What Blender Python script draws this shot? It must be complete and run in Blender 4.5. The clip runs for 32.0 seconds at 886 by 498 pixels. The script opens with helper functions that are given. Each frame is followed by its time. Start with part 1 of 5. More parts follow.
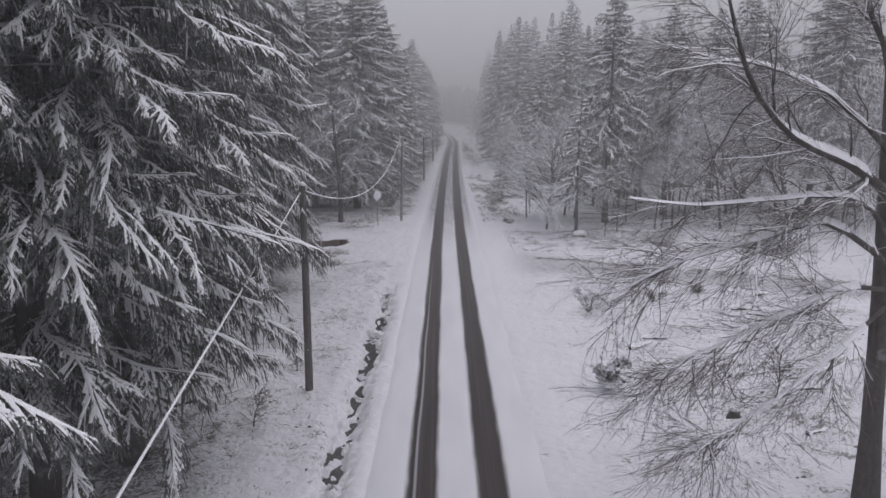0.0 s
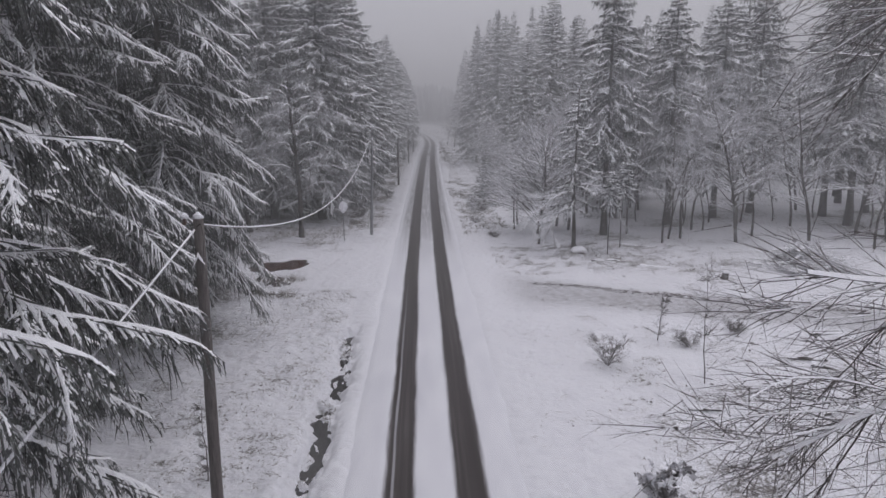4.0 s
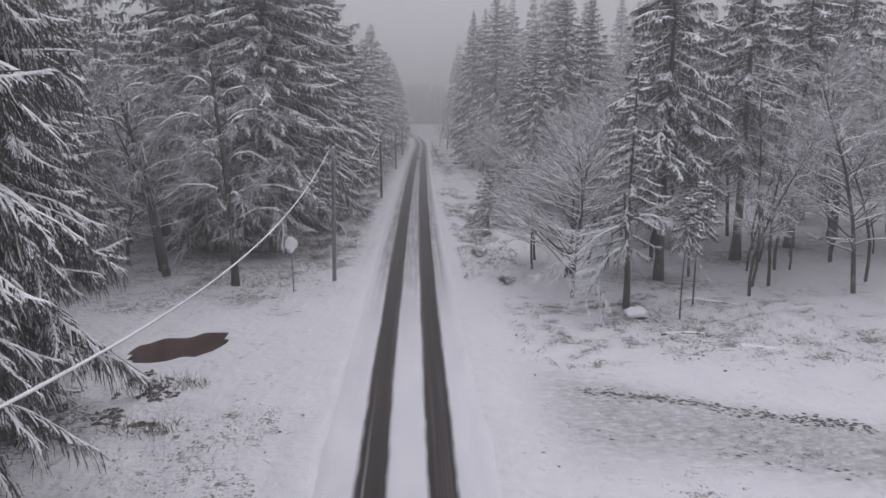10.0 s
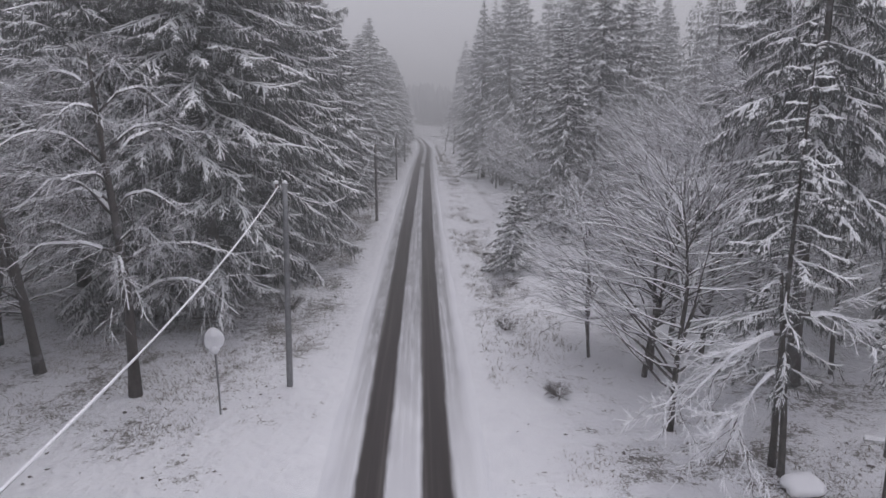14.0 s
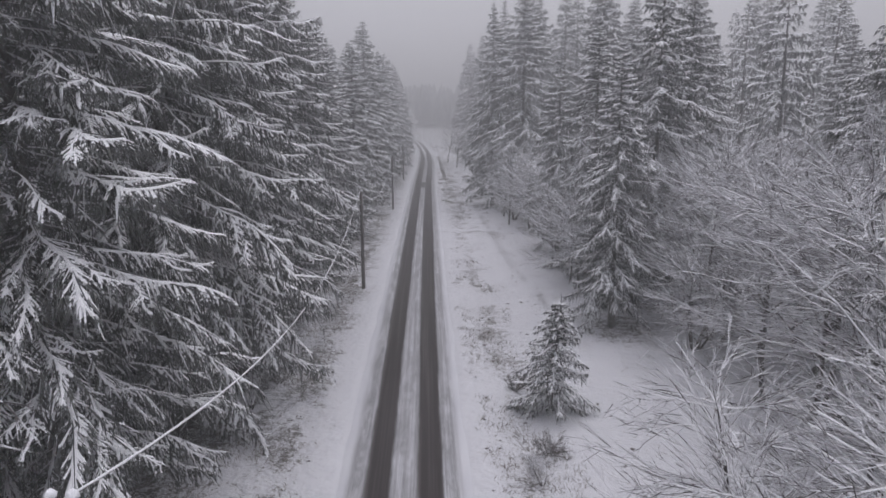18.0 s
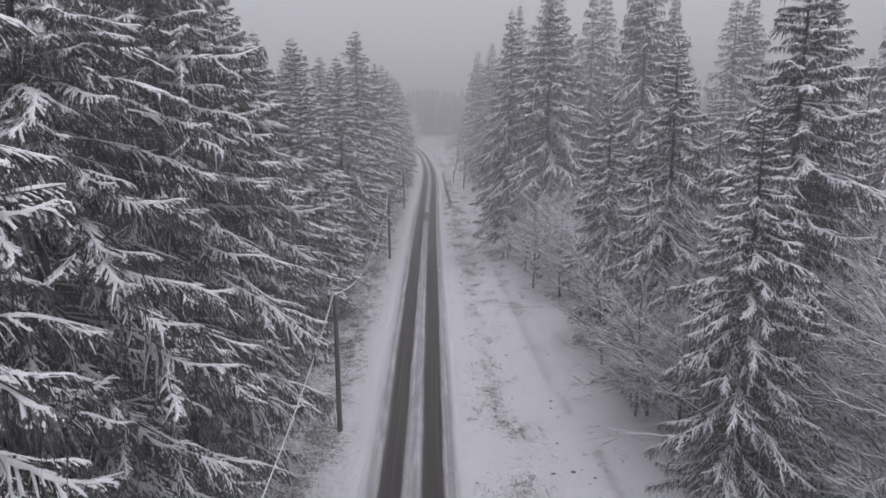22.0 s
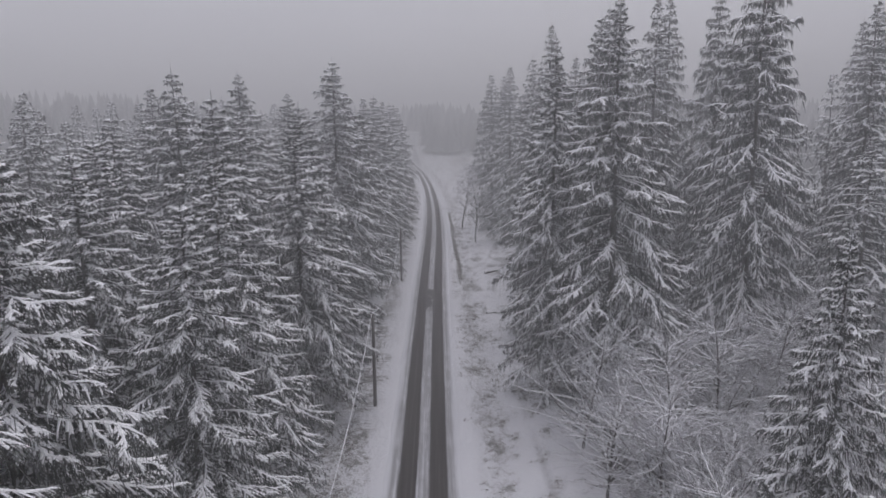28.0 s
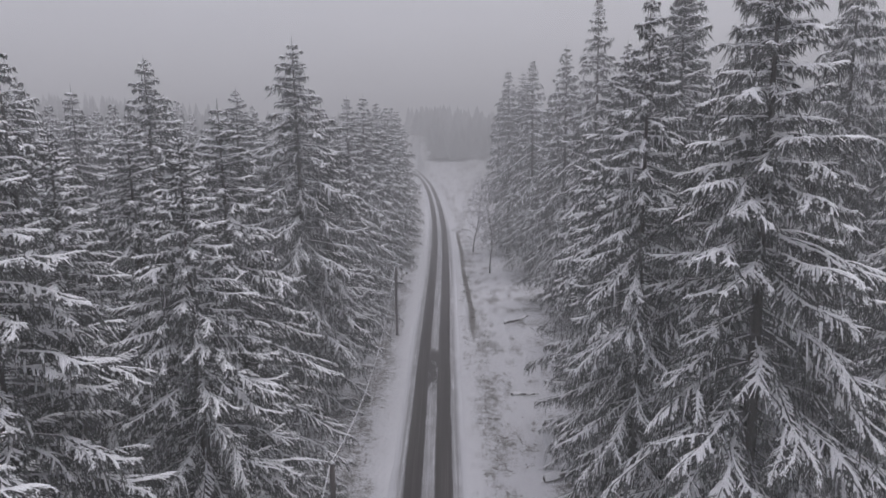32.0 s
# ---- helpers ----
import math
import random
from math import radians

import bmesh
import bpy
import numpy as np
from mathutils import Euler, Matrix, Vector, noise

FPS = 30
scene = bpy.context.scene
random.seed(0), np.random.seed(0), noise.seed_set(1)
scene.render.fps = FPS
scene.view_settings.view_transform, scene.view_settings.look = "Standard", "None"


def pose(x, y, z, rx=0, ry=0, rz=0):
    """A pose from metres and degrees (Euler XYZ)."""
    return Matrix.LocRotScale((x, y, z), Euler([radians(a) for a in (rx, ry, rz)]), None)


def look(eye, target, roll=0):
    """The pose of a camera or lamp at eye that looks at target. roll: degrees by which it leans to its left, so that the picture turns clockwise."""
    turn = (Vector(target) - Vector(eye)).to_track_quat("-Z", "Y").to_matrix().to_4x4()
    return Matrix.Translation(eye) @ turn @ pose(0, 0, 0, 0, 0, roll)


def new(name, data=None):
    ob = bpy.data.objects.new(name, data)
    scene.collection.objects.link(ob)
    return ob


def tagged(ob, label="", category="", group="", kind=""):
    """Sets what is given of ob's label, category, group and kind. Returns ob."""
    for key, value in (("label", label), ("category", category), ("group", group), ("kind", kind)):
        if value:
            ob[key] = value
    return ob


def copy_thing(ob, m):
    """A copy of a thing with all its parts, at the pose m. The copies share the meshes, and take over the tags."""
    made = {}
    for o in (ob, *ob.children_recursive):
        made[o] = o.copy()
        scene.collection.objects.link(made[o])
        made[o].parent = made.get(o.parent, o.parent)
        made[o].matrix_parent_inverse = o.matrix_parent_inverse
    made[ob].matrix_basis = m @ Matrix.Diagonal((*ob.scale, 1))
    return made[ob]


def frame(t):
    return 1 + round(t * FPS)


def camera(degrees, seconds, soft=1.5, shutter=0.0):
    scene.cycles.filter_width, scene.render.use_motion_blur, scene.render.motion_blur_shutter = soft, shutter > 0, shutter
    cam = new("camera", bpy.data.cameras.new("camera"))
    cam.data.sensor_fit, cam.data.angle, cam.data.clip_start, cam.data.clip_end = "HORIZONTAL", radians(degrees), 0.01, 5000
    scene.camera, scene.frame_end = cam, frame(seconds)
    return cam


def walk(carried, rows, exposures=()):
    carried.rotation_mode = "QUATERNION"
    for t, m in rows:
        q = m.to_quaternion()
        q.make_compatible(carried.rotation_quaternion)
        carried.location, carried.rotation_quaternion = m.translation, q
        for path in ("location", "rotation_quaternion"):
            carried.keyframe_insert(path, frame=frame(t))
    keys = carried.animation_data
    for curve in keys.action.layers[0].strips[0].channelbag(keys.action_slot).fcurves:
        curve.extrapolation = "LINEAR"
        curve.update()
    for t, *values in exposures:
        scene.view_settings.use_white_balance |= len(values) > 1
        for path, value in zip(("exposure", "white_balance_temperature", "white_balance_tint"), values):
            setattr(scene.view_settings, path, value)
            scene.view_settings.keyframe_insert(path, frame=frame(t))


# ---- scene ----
cam = camera(67.0, 32.0)
METRES, EYE, TILT, LEAN, TURN = 90.0, 8.7, -11.35, 0.0, 0.0
ROWS = [
    (0.0, 0.00000, 0.00000, 0.00000, 0.000, 0.000, -0.000),
    (0.5, -0.00010, 0.00969, 0.00170, -0.435, 0.000, 0.160),
    (1.0, -0.00010, 0.01973, 0.00350, -1.421, -0.017, 0.430),
    (1.5, 0.00010, 0.02894, 0.00520, -1.497, -0.008, 0.460),
    (2.0, 0.00030, 0.03899, 0.00690, -1.697, -0.008, 0.520),
    (2.5, 0.00050, 0.04820, 0.00870, -1.722, -0.025, 0.540),
    (3.0, 0.00060, 0.05848, 0.01060, -1.831, -0.000, 0.550),
    (3.5, 0.00070, 0.06793, 0.01220, -1.856, 0.025, 0.580),
    (5.5, 0.00140, 0.11075, 0.02020, -2.575, -0.017, 0.750),
    (6.0, 0.00180, 0.12331, 0.02260, -2.868, -0.017, 0.870),
    (6.5, 0.00240, 0.13539, 0.02490, -2.885, -0.025, 0.840),
    (7.0, 0.00300, 0.14854, 0.02740, -2.893, -0.008, 0.860),
    (7.5, 0.00370, 0.16062, 0.02970, -2.893, 0.000, 0.860),
    (8.0, 0.00430, 0.17414, 0.03240, -2.901, -0.008, 0.860),
    (8.5, 0.00500, 0.18658, 0.03470, -2.885, -0.000, 0.860),
    (9.0, 0.00550, 0.20093, 0.03760, -2.893, -0.017, 0.840),
    (9.5, 0.00610, 0.21480, 0.04030, -2.542, 0.017, 0.830),
    (10.0, 0.00690, 0.22999, 0.04320, -2.542, 0.017, 0.820),
    (10.5, 0.00730, 0.24482, 0.04580, -2.550, 0.025, 0.820),
    (11.0, 0.00790, 0.26133, 0.04880, -2.416, 0.033, 0.800),
    (11.5, 0.00810, 0.27675, 0.05160, -2.324, 0.033, 0.800),
    (12.0, 0.00840, 0.29374, 0.05480, -2.241, 0.025, 0.780),
    (12.5, 0.00870, 0.31048, 0.05780, -2.216, 0.025, 0.790),
    (13.0, 0.00890, 0.32974, 0.06200, -2.191, 0.050, 0.790),
    (13.5, 0.00920, 0.34684, 0.06780, -2.182, 0.042, 0.800),
    (14.0, 0.00980, 0.36466, 0.07580, -2.157, 0.033, 0.890),
    (14.5, 0.01060, 0.38081, 0.08380, -2.115, 0.025, 0.900),
    (16.5, 0.01200, 0.44886, 0.11320, -2.099, -0.226, 0.940),
    (17.0, 0.01250, 0.46740, 0.12060, -2.082, -0.217, 0.980),
    (17.5, 0.01320, 0.48450, 0.12720, -2.023, -0.201, 0.980),
    (18.0, 0.01360, 0.50340, 0.13410, -1.998, -0.201, 0.980),
    (18.5, 0.01380, 0.52122, 0.14060, -1.957, -0.217, 0.960),
    (19.0, 0.01410, 0.54095, 0.14800, -1.881, -0.201, 0.990),
    (19.5, 0.01420, 0.55949, 0.15490, -1.848, -0.201, 1.020),
    (20.0, 0.01470, 0.57958, 0.16270, -1.789, -0.201, 1.040),
    (20.5, 0.01510, 0.59824, 0.17000, -1.764, -0.201, 1.060),
    (21.0, 0.01540, 0.61869, 0.17880, -1.756, -0.192, 1.060),
    (21.5, 0.01580, 0.63735, 0.18810, -1.722, -0.192, 1.030),
    (22.0, 0.01600, 0.65756, 0.19850, -1.714, -0.192, 1.020),
    (22.5, 0.01660, 0.67634, 0.20710, -1.656, -0.125, 1.030),
    (23.0, 0.01710, 0.69703, 0.21600, -1.639, -0.125, 1.010),
    (23.5, 0.01770, 0.71616, 0.22420, -1.580, -0.092, 0.990),
    (24.0, 0.01840, 0.73662, 0.23340, -1.547, -0.059, 1.010),
    (24.5, 0.01910, 0.75503, 0.24220, -1.497, -0.025, 1.050),
    (25.0, 0.01950, 0.77513, 0.25170, -1.430, 0.025, 1.080),
    (25.5, 0.01980, 0.79355, 0.26070, -1.321, 0.059, 1.050),
    (26.0, 0.02020, 0.81424, 0.27010, -1.254, 0.100, 1.050),
    (26.5, 0.02040, 0.83445, 0.27800, -1.254, 0.159, 1.030),
    (28.5, 0.02080, 0.92905, 0.30870, -1.321, 0.477, 1.190),
    (29.0, 0.02140, 0.95357, 0.31530, -1.321, 0.502, 1.200),
    (29.5, 0.02200, 0.97725, 0.31980, -1.304, 0.535, 1.210),
    (30.0, 0.02230, 1.00356, 0.32480, -1.313, 0.552, 1.180),
    (30.5, 0.02250, 1.02892, 0.32950, -1.321, 0.560, 1.180),
    (31.0, 0.02320, 1.05726, 0.33490, -1.204, 0.610, 1.130),
    (31.5, 0.02400, 1.08370, 0.34000, -0.936, 0.652, 1.100),
    (32.0, 0.02450, 1.11228, 0.34550, -0.761, 0.736, 1.080),
]
walk(cam, [(t, pose(0, 0, EYE, TILT, LEAN, TURN) @ pose(METRES * x, METRES * y, METRES * z, 90 + pitch, roll, yaw)) for t, x, y, z, yaw, pitch, roll in ROWS],
     exposures=[(0, 0.03), (6, 0.03), (12, 0.08), (17, 0.14), (20, 0.17), (22, 0.12), (26, 0.0), (29, -0.09), (32, -0.03)])

# ---- sky, light and mist ----
scene.view_settings.exposure = 0.0
world = bpy.data.worlds.new("overcast_sky")
scene.world = world
world.use_nodes = True
wt = world.node_tree
bg = wt.nodes["Background"]
sky = wt.nodes.new("ShaderNodeTexSky")
sky.sky_type, sky.sun_disc = "NISHITA", False
sky.sun_elevation, sky.sun_rotation = radians(35), radians(20)
grey = wt.nodes.new("ShaderNodeMix")
grey.data_type = "RGBA"
grey.inputs["Factor"].default_value = 0.93
wt.links.new(sky.outputs[0], grey.inputs[6])
grey.inputs[7].default_value = (8.6, 8.45, 9.5, 1)
# an overcast sky is about three times as bright overhead as at the horizon
tcw = wt.nodes.new("ShaderNodeTexCoord")
sepw = wt.nodes.new("ShaderNodeSeparateXYZ")
wt.links.new(tcw.outputs["Generated"], sepw.inputs[0])
lum = wt.nodes.new("ShaderNodeMapRange")
wt.links.new(sepw.outputs["Z"], lum.inputs["Value"])
lum.inputs["To Min"].default_value, lum.inputs["To Max"].default_value = 0.42, 1.0
mulw = wt.nodes.new("ShaderNodeVectorMath")
mulw.operation = "SCALE"
wt.links.new(grey.outputs[2], mulw.inputs[0])
wt.links.new(lum.outputs[0], mulw.inputs["Scale"])
wt.links.new(mulw.outputs[0], bg.inputs["Color"])
bg.inputs["Strength"].default_value = 0.138

sun_data = bpy.data.lights.new("sun", "SUN")
sun_data.energy, sun_data.angle, sun_data.color = 0.6, radians(40), (1.0, 0.98, 0.97)
sun = new("sun", sun_data)
sun.matrix_basis = look((20, 60, 80), (0, 40, 0))

MIST_DENSITY, MIST_TOP = 0.0052, 44.0


# ---- materials ----
def material(name, rough=0.7):
    m = bpy.data.materials.new(name)
    m.use_nodes = True
    nt = m.node_tree
    b = nt.nodes["Principled BSDF"]
    b.inputs["Roughness"].default_value = rough
    return m, nt, b


def node(nt, kind, **sets):
    n = nt.nodes.new(kind)
    for k, v in sets.items():
        if k in n.inputs:
            n.inputs[k].default_value = v
    return n


def coords(nt, scale=(1, 1, 1)):
    tc = nt.nodes.new("ShaderNodeNewGeometry")
    mp = nt.nodes.new("ShaderNodeMapping")
    mp.inputs["Scale"].default_value = scale
    nt.links.new(tc.outputs["Position"], mp.inputs["Vector"])
    return mp.outputs["Vector"]


def noise_tex(nt, vec, scale, detail=4.0, rough=0.6):
    n = nt.nodes.new("ShaderNodeTexNoise")
    n.inputs["Scale"].default_value, n.inputs["Detail"].default_value, n.inputs["Roughness"].default_value = scale, detail, rough
    nt.links.new(vec, n.inputs["Vector"])
    return n.outputs["Fac"]


def ramp(nt, fac, *stops):
    r = nt.nodes.new("ShaderNodeValToRGB")
    e = r.color_ramp.elements
    while len(e) < len(stops):
        e.new(0.5)
    for el, (p, c) in zip(e, stops):
        el.position = p
        el.color = (*c, 1) if isinstance(c, tuple) else (c, c, c, 1)
    nt.links.new(fac, r.inputs["Fac"])
    return r.outputs["Color"]


def mathn(nt, op, a, b=None, c=None):
    n = nt.nodes.new("ShaderNodeMath")
    n.operation = op
    for i, v in enumerate((a, b, c)):
        if v is None:
            continue
        if isinstance(v, (int, float)):
            n.inputs[i].default_value = v
        else:
            nt.links.new(v, n.inputs[i])
    return n.outputs[0]


def smooth(nt, val, lo, hi):
    n = nt.nodes.new("ShaderNodeMapRange")
    n.interpolation_type = "SMOOTHSTEP"
    nt.links.new(val, n.inputs["Value"])
    n.inputs["From Min"].default_value, n.inputs["From Max"].default_value = lo, hi
    return n.outputs["Result"]


def mixc(nt, fac, a, b):
    n = nt.nodes.new("ShaderNodeMix")
    n.data_type = "RGBA"
    for i, v in ((0, fac), (6, a), (7, b)):
        if isinstance(v, tuple):
            n.inputs[i].default_value = (*v, 1)
        elif isinstance(v, (int, float)):
            n.inputs[i].default_value = v
        else:
            nt.links.new(v, n.inputs[i])
    return n.outputs[2]


def bump(nt, b, height, strength=0.4, dist=0.05):
    n = nt.nodes.new("ShaderNodeBump")
    n.inputs["Strength"].default_value, n.inputs["Distance"].default_value = strength, dist
    nt.links.new(height, n.inputs["Height"])
    nt.links.new(n.outputs[0], b.inputs["Normal"])


def random_value(nt):
    return nt.nodes.new("ShaderNodeObjectInfo").outputs["Random"]


def island(nt):
    return nt.nodes.new("ShaderNodeNewGeometry").outputs["Random Per Island"]


# snow lying on branches and things
M_SNOW, nt, b = material("snow", 0.85)
v = coords(nt)
f = noise_tex(nt, v, 9, 5)
nt.links.new(ramp(nt, f, (0.3, (0.80, 0.80, 0.83)), (0.7, (0.91, 0.91, 0.93))), b.inputs["Base Color"])
bump(nt, b, noise_tex(nt, v, 30, 3), 0.5, 0.03)

M_BRANCH_SNOW, nt, b = material("branch_snow", 0.85)
v = coords(nt)
c1 = ramp(nt, noise_tex(nt, v, 9, 5), (0.3, (0.88, 0.88, 0.90)), (0.7, (0.96, 0.96, 0.975)))
c1 = mixc(nt, smooth(nt, noise_tex(nt, v, 19, 4, 0.8), 0.65, 0.76), c1, (0.18, 0.18, 0.18))
nt.links.new(c1, b.inputs["Base Color"])

# spruce needles
M_NEEDLE, nt, b = material("spruce_needles", 0.75)
v = coords(nt)
f = noise_tex(nt, v, 1.3, 4)
c1 = ramp(nt, f, (0.3, (0.040, 0.044, 0.040)), (0.7, (0.094, 0.098, 0.088)))
c2 = mixc(nt, smooth(nt, island(nt), 0.5, 1.0), c1, (0.11, 0.112, 0.115))
c2 = mixc(nt, smooth(nt, noise_tex(nt, v, 15, 4, 0.8), 0.555, 0.66), c2, (0.60, 0.60, 0.63))
nt.links.new(c2, b.inputs["Base Color"])

# bark
M_BARK, nt, b = material("bark", 0.9)
v = coords(nt, (1, 1, 0.35))
f = noise_tex(nt, v, 14, 6, 0.7)
g = noise_tex(nt, coords(nt), 1.7, 3)
c = ramp(nt, f, (0.3, (0.022, 0.018, 0.016)), (0.7, (0.095, 0.080, 0.070)))
c = mixc(nt, smooth(nt, g, 0.58, 0.72), c, (0.22, 0.22, 0.22))
nt.links.new(c, b.inputs["Base Color"])
bump(nt, b, f, 0.7, 0.03)

# frosted bare twigs
M_TWIG, nt, b = material("frosted_twigs", 0.85)
f = noise_tex(nt, coords(nt), 2.2, 4)
c = mixc(nt, smooth(nt, f, 0.40, 0.60), (0.075, 0.067, 0.065), (0.66, 0.65, 0.67))
nt.links.new(c, b.inputs["Base Color"])

M_DARKTWIG, nt, b = material("dark_twigs", 0.85)
f = noise_tex(nt, coords(nt), 5, 4)
nt.links.new(ramp(nt, f, (0.35, (0.07, 0.058, 0.055)), (0.7, (0.21, 0.19, 0.185))), b.inputs["Base Color"])

# weathered pole timber
M_POLE, nt, b = material("weathered_timber", 0.85)
v = coords(nt, (1, 1, 0.12))
f = noise_tex(nt, v, 28, 5)
nt.links.new(ramp(nt, f, (0.3, (0.055, 0.046, 0.042)), (0.7, (0.17, 0.15, 0.14))), b.inputs["Base Color"])
bump(nt, b, f, 0.5, 0.01)

M_STEEL, nt, b = material("galvanised_steel", 0.5)
f = noise_tex(nt, coords(nt), 6, 5)
nt.links.new(ramp(nt, f, (0.3, (0.16, 0.16, 0.165)), (0.7, (0.30, 0.30, 0.31))), b.inputs["Base Color"])
b.inputs["Metallic"].default_value = 0.5

M_CERAMIC, nt, b = material("ceramic", 0.3)
nt.links.new(ramp(nt, noise_tex(nt, coords(nt), 20), (0.3, (0.10, 0.06, 0.05)), (0.7, (0.16, 0.10, 0.08))), b.inputs["Base Color"])

# puddle water, brown
M_WATER, nt, b = material("brown_water", 0.12)
f = noise_tex(nt, coords(nt), 0.9, 4)
nt.links.new(ramp(nt, f, (0.35, (0.050, 0.024, 0.018)), (0.7, (0.090, 0.045, 0.034))), b.inputs["Base Color"])
bump(nt, b, noise_tex(nt, coords(nt), 5, 3), 0.04, 0.02)

M_DITCH, nt, b = material("dark_ditch_water", 0.2)
nt.links.new(ramp(nt, noise_tex(nt, coords(nt), 4, 4), (0.35, (0.010, 0.009, 0.008)), (0.7, (0.035, 0.028, 0.024))), b.inputs["Base Color"])

# dead grass and stalks
M_GRASS, nt, b = material("dead_grass", 0.9)
f = noise_tex(nt, coords(nt), 3, 3)
nt.links.new(ramp(nt, f, (0.3, (0.10, 0.08, 0.06)), (0.55, (0.22, 0.19, 0.155)), (0.75, (0.5, 0.5, 0.5))), b.inputs["Base Color"])

# snowy ground with litter and grass showing where the cover is thin
M_GROUND, nt, b = material("snowy_ground", 0.85)
v = coords(nt)
at = nt.nodes.new("ShaderNodeAttribute")
at.attribute_name = "thin"
thin = at.outputs["Fac"]
n1 = noise_tex(nt, v, 2.4, 6, 0.68)
n2 = noise_tex(nt, v, 0.35, 3, 0.5)
n3 = noise_tex(nt, v, 11, 4, 0.65)
n6 = noise_tex(nt, v, 34, 3, 0.6)
k = mathn(nt, "MULTIPLY_ADD", n1, 0.38, mathn(nt, "MULTIPLY_ADD", n3, 0.44, mathn(nt, "MULTIPLY_ADD", n6, 0.30, mathn(nt, "MULTIPLY", n2, 0.18))))
bare = smooth(nt, mathn(nt, "MULTIPLY_ADD", thin, 0.50, k), 0.745, 0.80)
snowc = ramp(nt, n1, (0.3, (0.62, 0.62, 0.65)), (0.7, (0.75, 0.75, 0.775)))
litter = ramp(nt, n3, (0.3, (0.050, 0.044, 0.040)), (0.65, (0.17, 0.155, 0.14)))
at = nt.nodes.new("ShaderNodeAttribute")
at.attribute_name = "slush"
sv = coords(nt, (1.1, 1.7, 1))
n4 = noise_tex(nt, sv, 2.6, 8, 0.8)
wet = mathn(nt, "MULTIPLY", at.outputs["Fac"], smooth(nt, n4, 0.28, 0.62))
snowc = mixc(nt, wet, snowc, ramp(nt, n3, (0.3, (0.25, 0.245, 0.25)), (0.7, (0.44, 0.435, 0.45))))
nt.links.new(mixc(nt, bare, snowc, litter), b.inputs["Base Color"])
rough_k = mathn(nt, "MINIMUM", mathn(nt, "MULTIPLY_ADD", thin, 4.0, 0.42), 1.3)
n5 = noise_tex(nt, v, 1.25, 3, 0.5)
bump(nt, b, mathn(nt, "MULTIPLY", mathn(nt, "MULTIPLY_ADD", noise_tex(nt, v, 3.2, 2, 0.5), 0.9, n5), rough_k), 0.8, 0.20)

# road: packed snow with two wet wheel tracks, slush further on
M_ROAD, nt, b = material("snowy_asphalt", 0.8)
uv = nt.nodes.new("ShaderNodeUVMap")
uv.uv_map = "UVMap"
sep = nt.nodes.new("ShaderNodeSeparateXYZ")
nt.links.new(uv.outputs[0], sep.inputs[0])
U, V = sep.outputs[0], sep.outputs[1]


def uvnoise(su, sv, detail=4.0, rough=0.6):
    mp = nt.nodes.new("ShaderNodeMapping")
    mp.inputs["Scale"].default_value = (su, sv, 1)
    nt.links.new(uv.outputs[0], mp.inputs["Vector"])
    return noise_tex(nt, mp.outputs[0], 1.0, detail, rough)


wob = mathn(nt, "MULTIPLY_ADD", uvnoise(0.6, 0.16, 2), 0.16, -0.08)
fray = mathn(nt, "MULTIPLY_ADD", uvnoise(9, 1.1, 5, 0.7), 0.16, -0.08)
Uw = mathn(nt, "ADD", U, mathn(nt, "ADD", wob, fray))
dl = mathn(nt, "ABSOLUTE", mathn(nt, "ADD", Uw, 0.86))
dr = mathn(nt, "ABSOLUTE", mathn(nt, "SUBTRACT", Uw, 0.83))
widen = mathn(nt, "MULTIPLY_ADD", smooth(nt, V, 30, 125), 0.14, 0.05)
track = mathn(nt, "SUBTRACT", 1.0, smooth(nt, mathn(nt, "SUBTRACT", mathn(nt, "MINIMUM", dl, dr), widen), 0.24, 0.39))
streak = uvnoise(7, 0.07, 4, 0.65)
blotch = uvnoise(2.2, 0.45, 5, 0.7)
zone = mathn(nt, "MULTIPLY", smooth(nt, V, 40, 66), mathn(nt, "SUBTRACT", 1.0, smooth(nt, V, 205, 290)))
inner = mathn(nt, "SUBTRACT", 1.0, smooth(nt, mathn(nt, "ABSOLUTE", U), 1.65, 2.0))
sl = mathn(nt, "MULTIPLY_ADD", streak, 0.6, mathn(nt, "MULTIPLY", blotch, 0.5))
slush = mathn(nt, "MULTIPLY", mathn(nt, "MULTIPLY", smooth(nt, sl, 0.34, 0.64), mathn(nt, "MULTIPLY", zone, inner)), 0.9)
early = mathn(nt, "MULTIPLY", smooth(nt, streak, 0.62, 0.85), mathn(nt, "MULTIPLY", inner, 0.22))
snowc = ramp(nt, uvnoise(1.5, 0.3, 5), (0.3, (0.60, 0.60, 0.635)), (0.7, (0.72, 0.72, 0.745)))
slushc = ramp(nt, uvnoise(14, 3, 5, 0.7), (0.3, (0.16, 0.157, 0.16)), (0.7, (0.36, 0.355, 0.365)))
aspc = ramp(nt, mathn(nt, "MULTIPLY_ADD", streak, 0.7, mathn(nt, "MULTIPLY", uvnoise(30, 22, 3), 0.3)), (0.28, (0.022, 0.018, 0.017)), (0.5, (0.042, 0.034, 0.032)), (0.70, (0.12, 0.108, 0.104)))
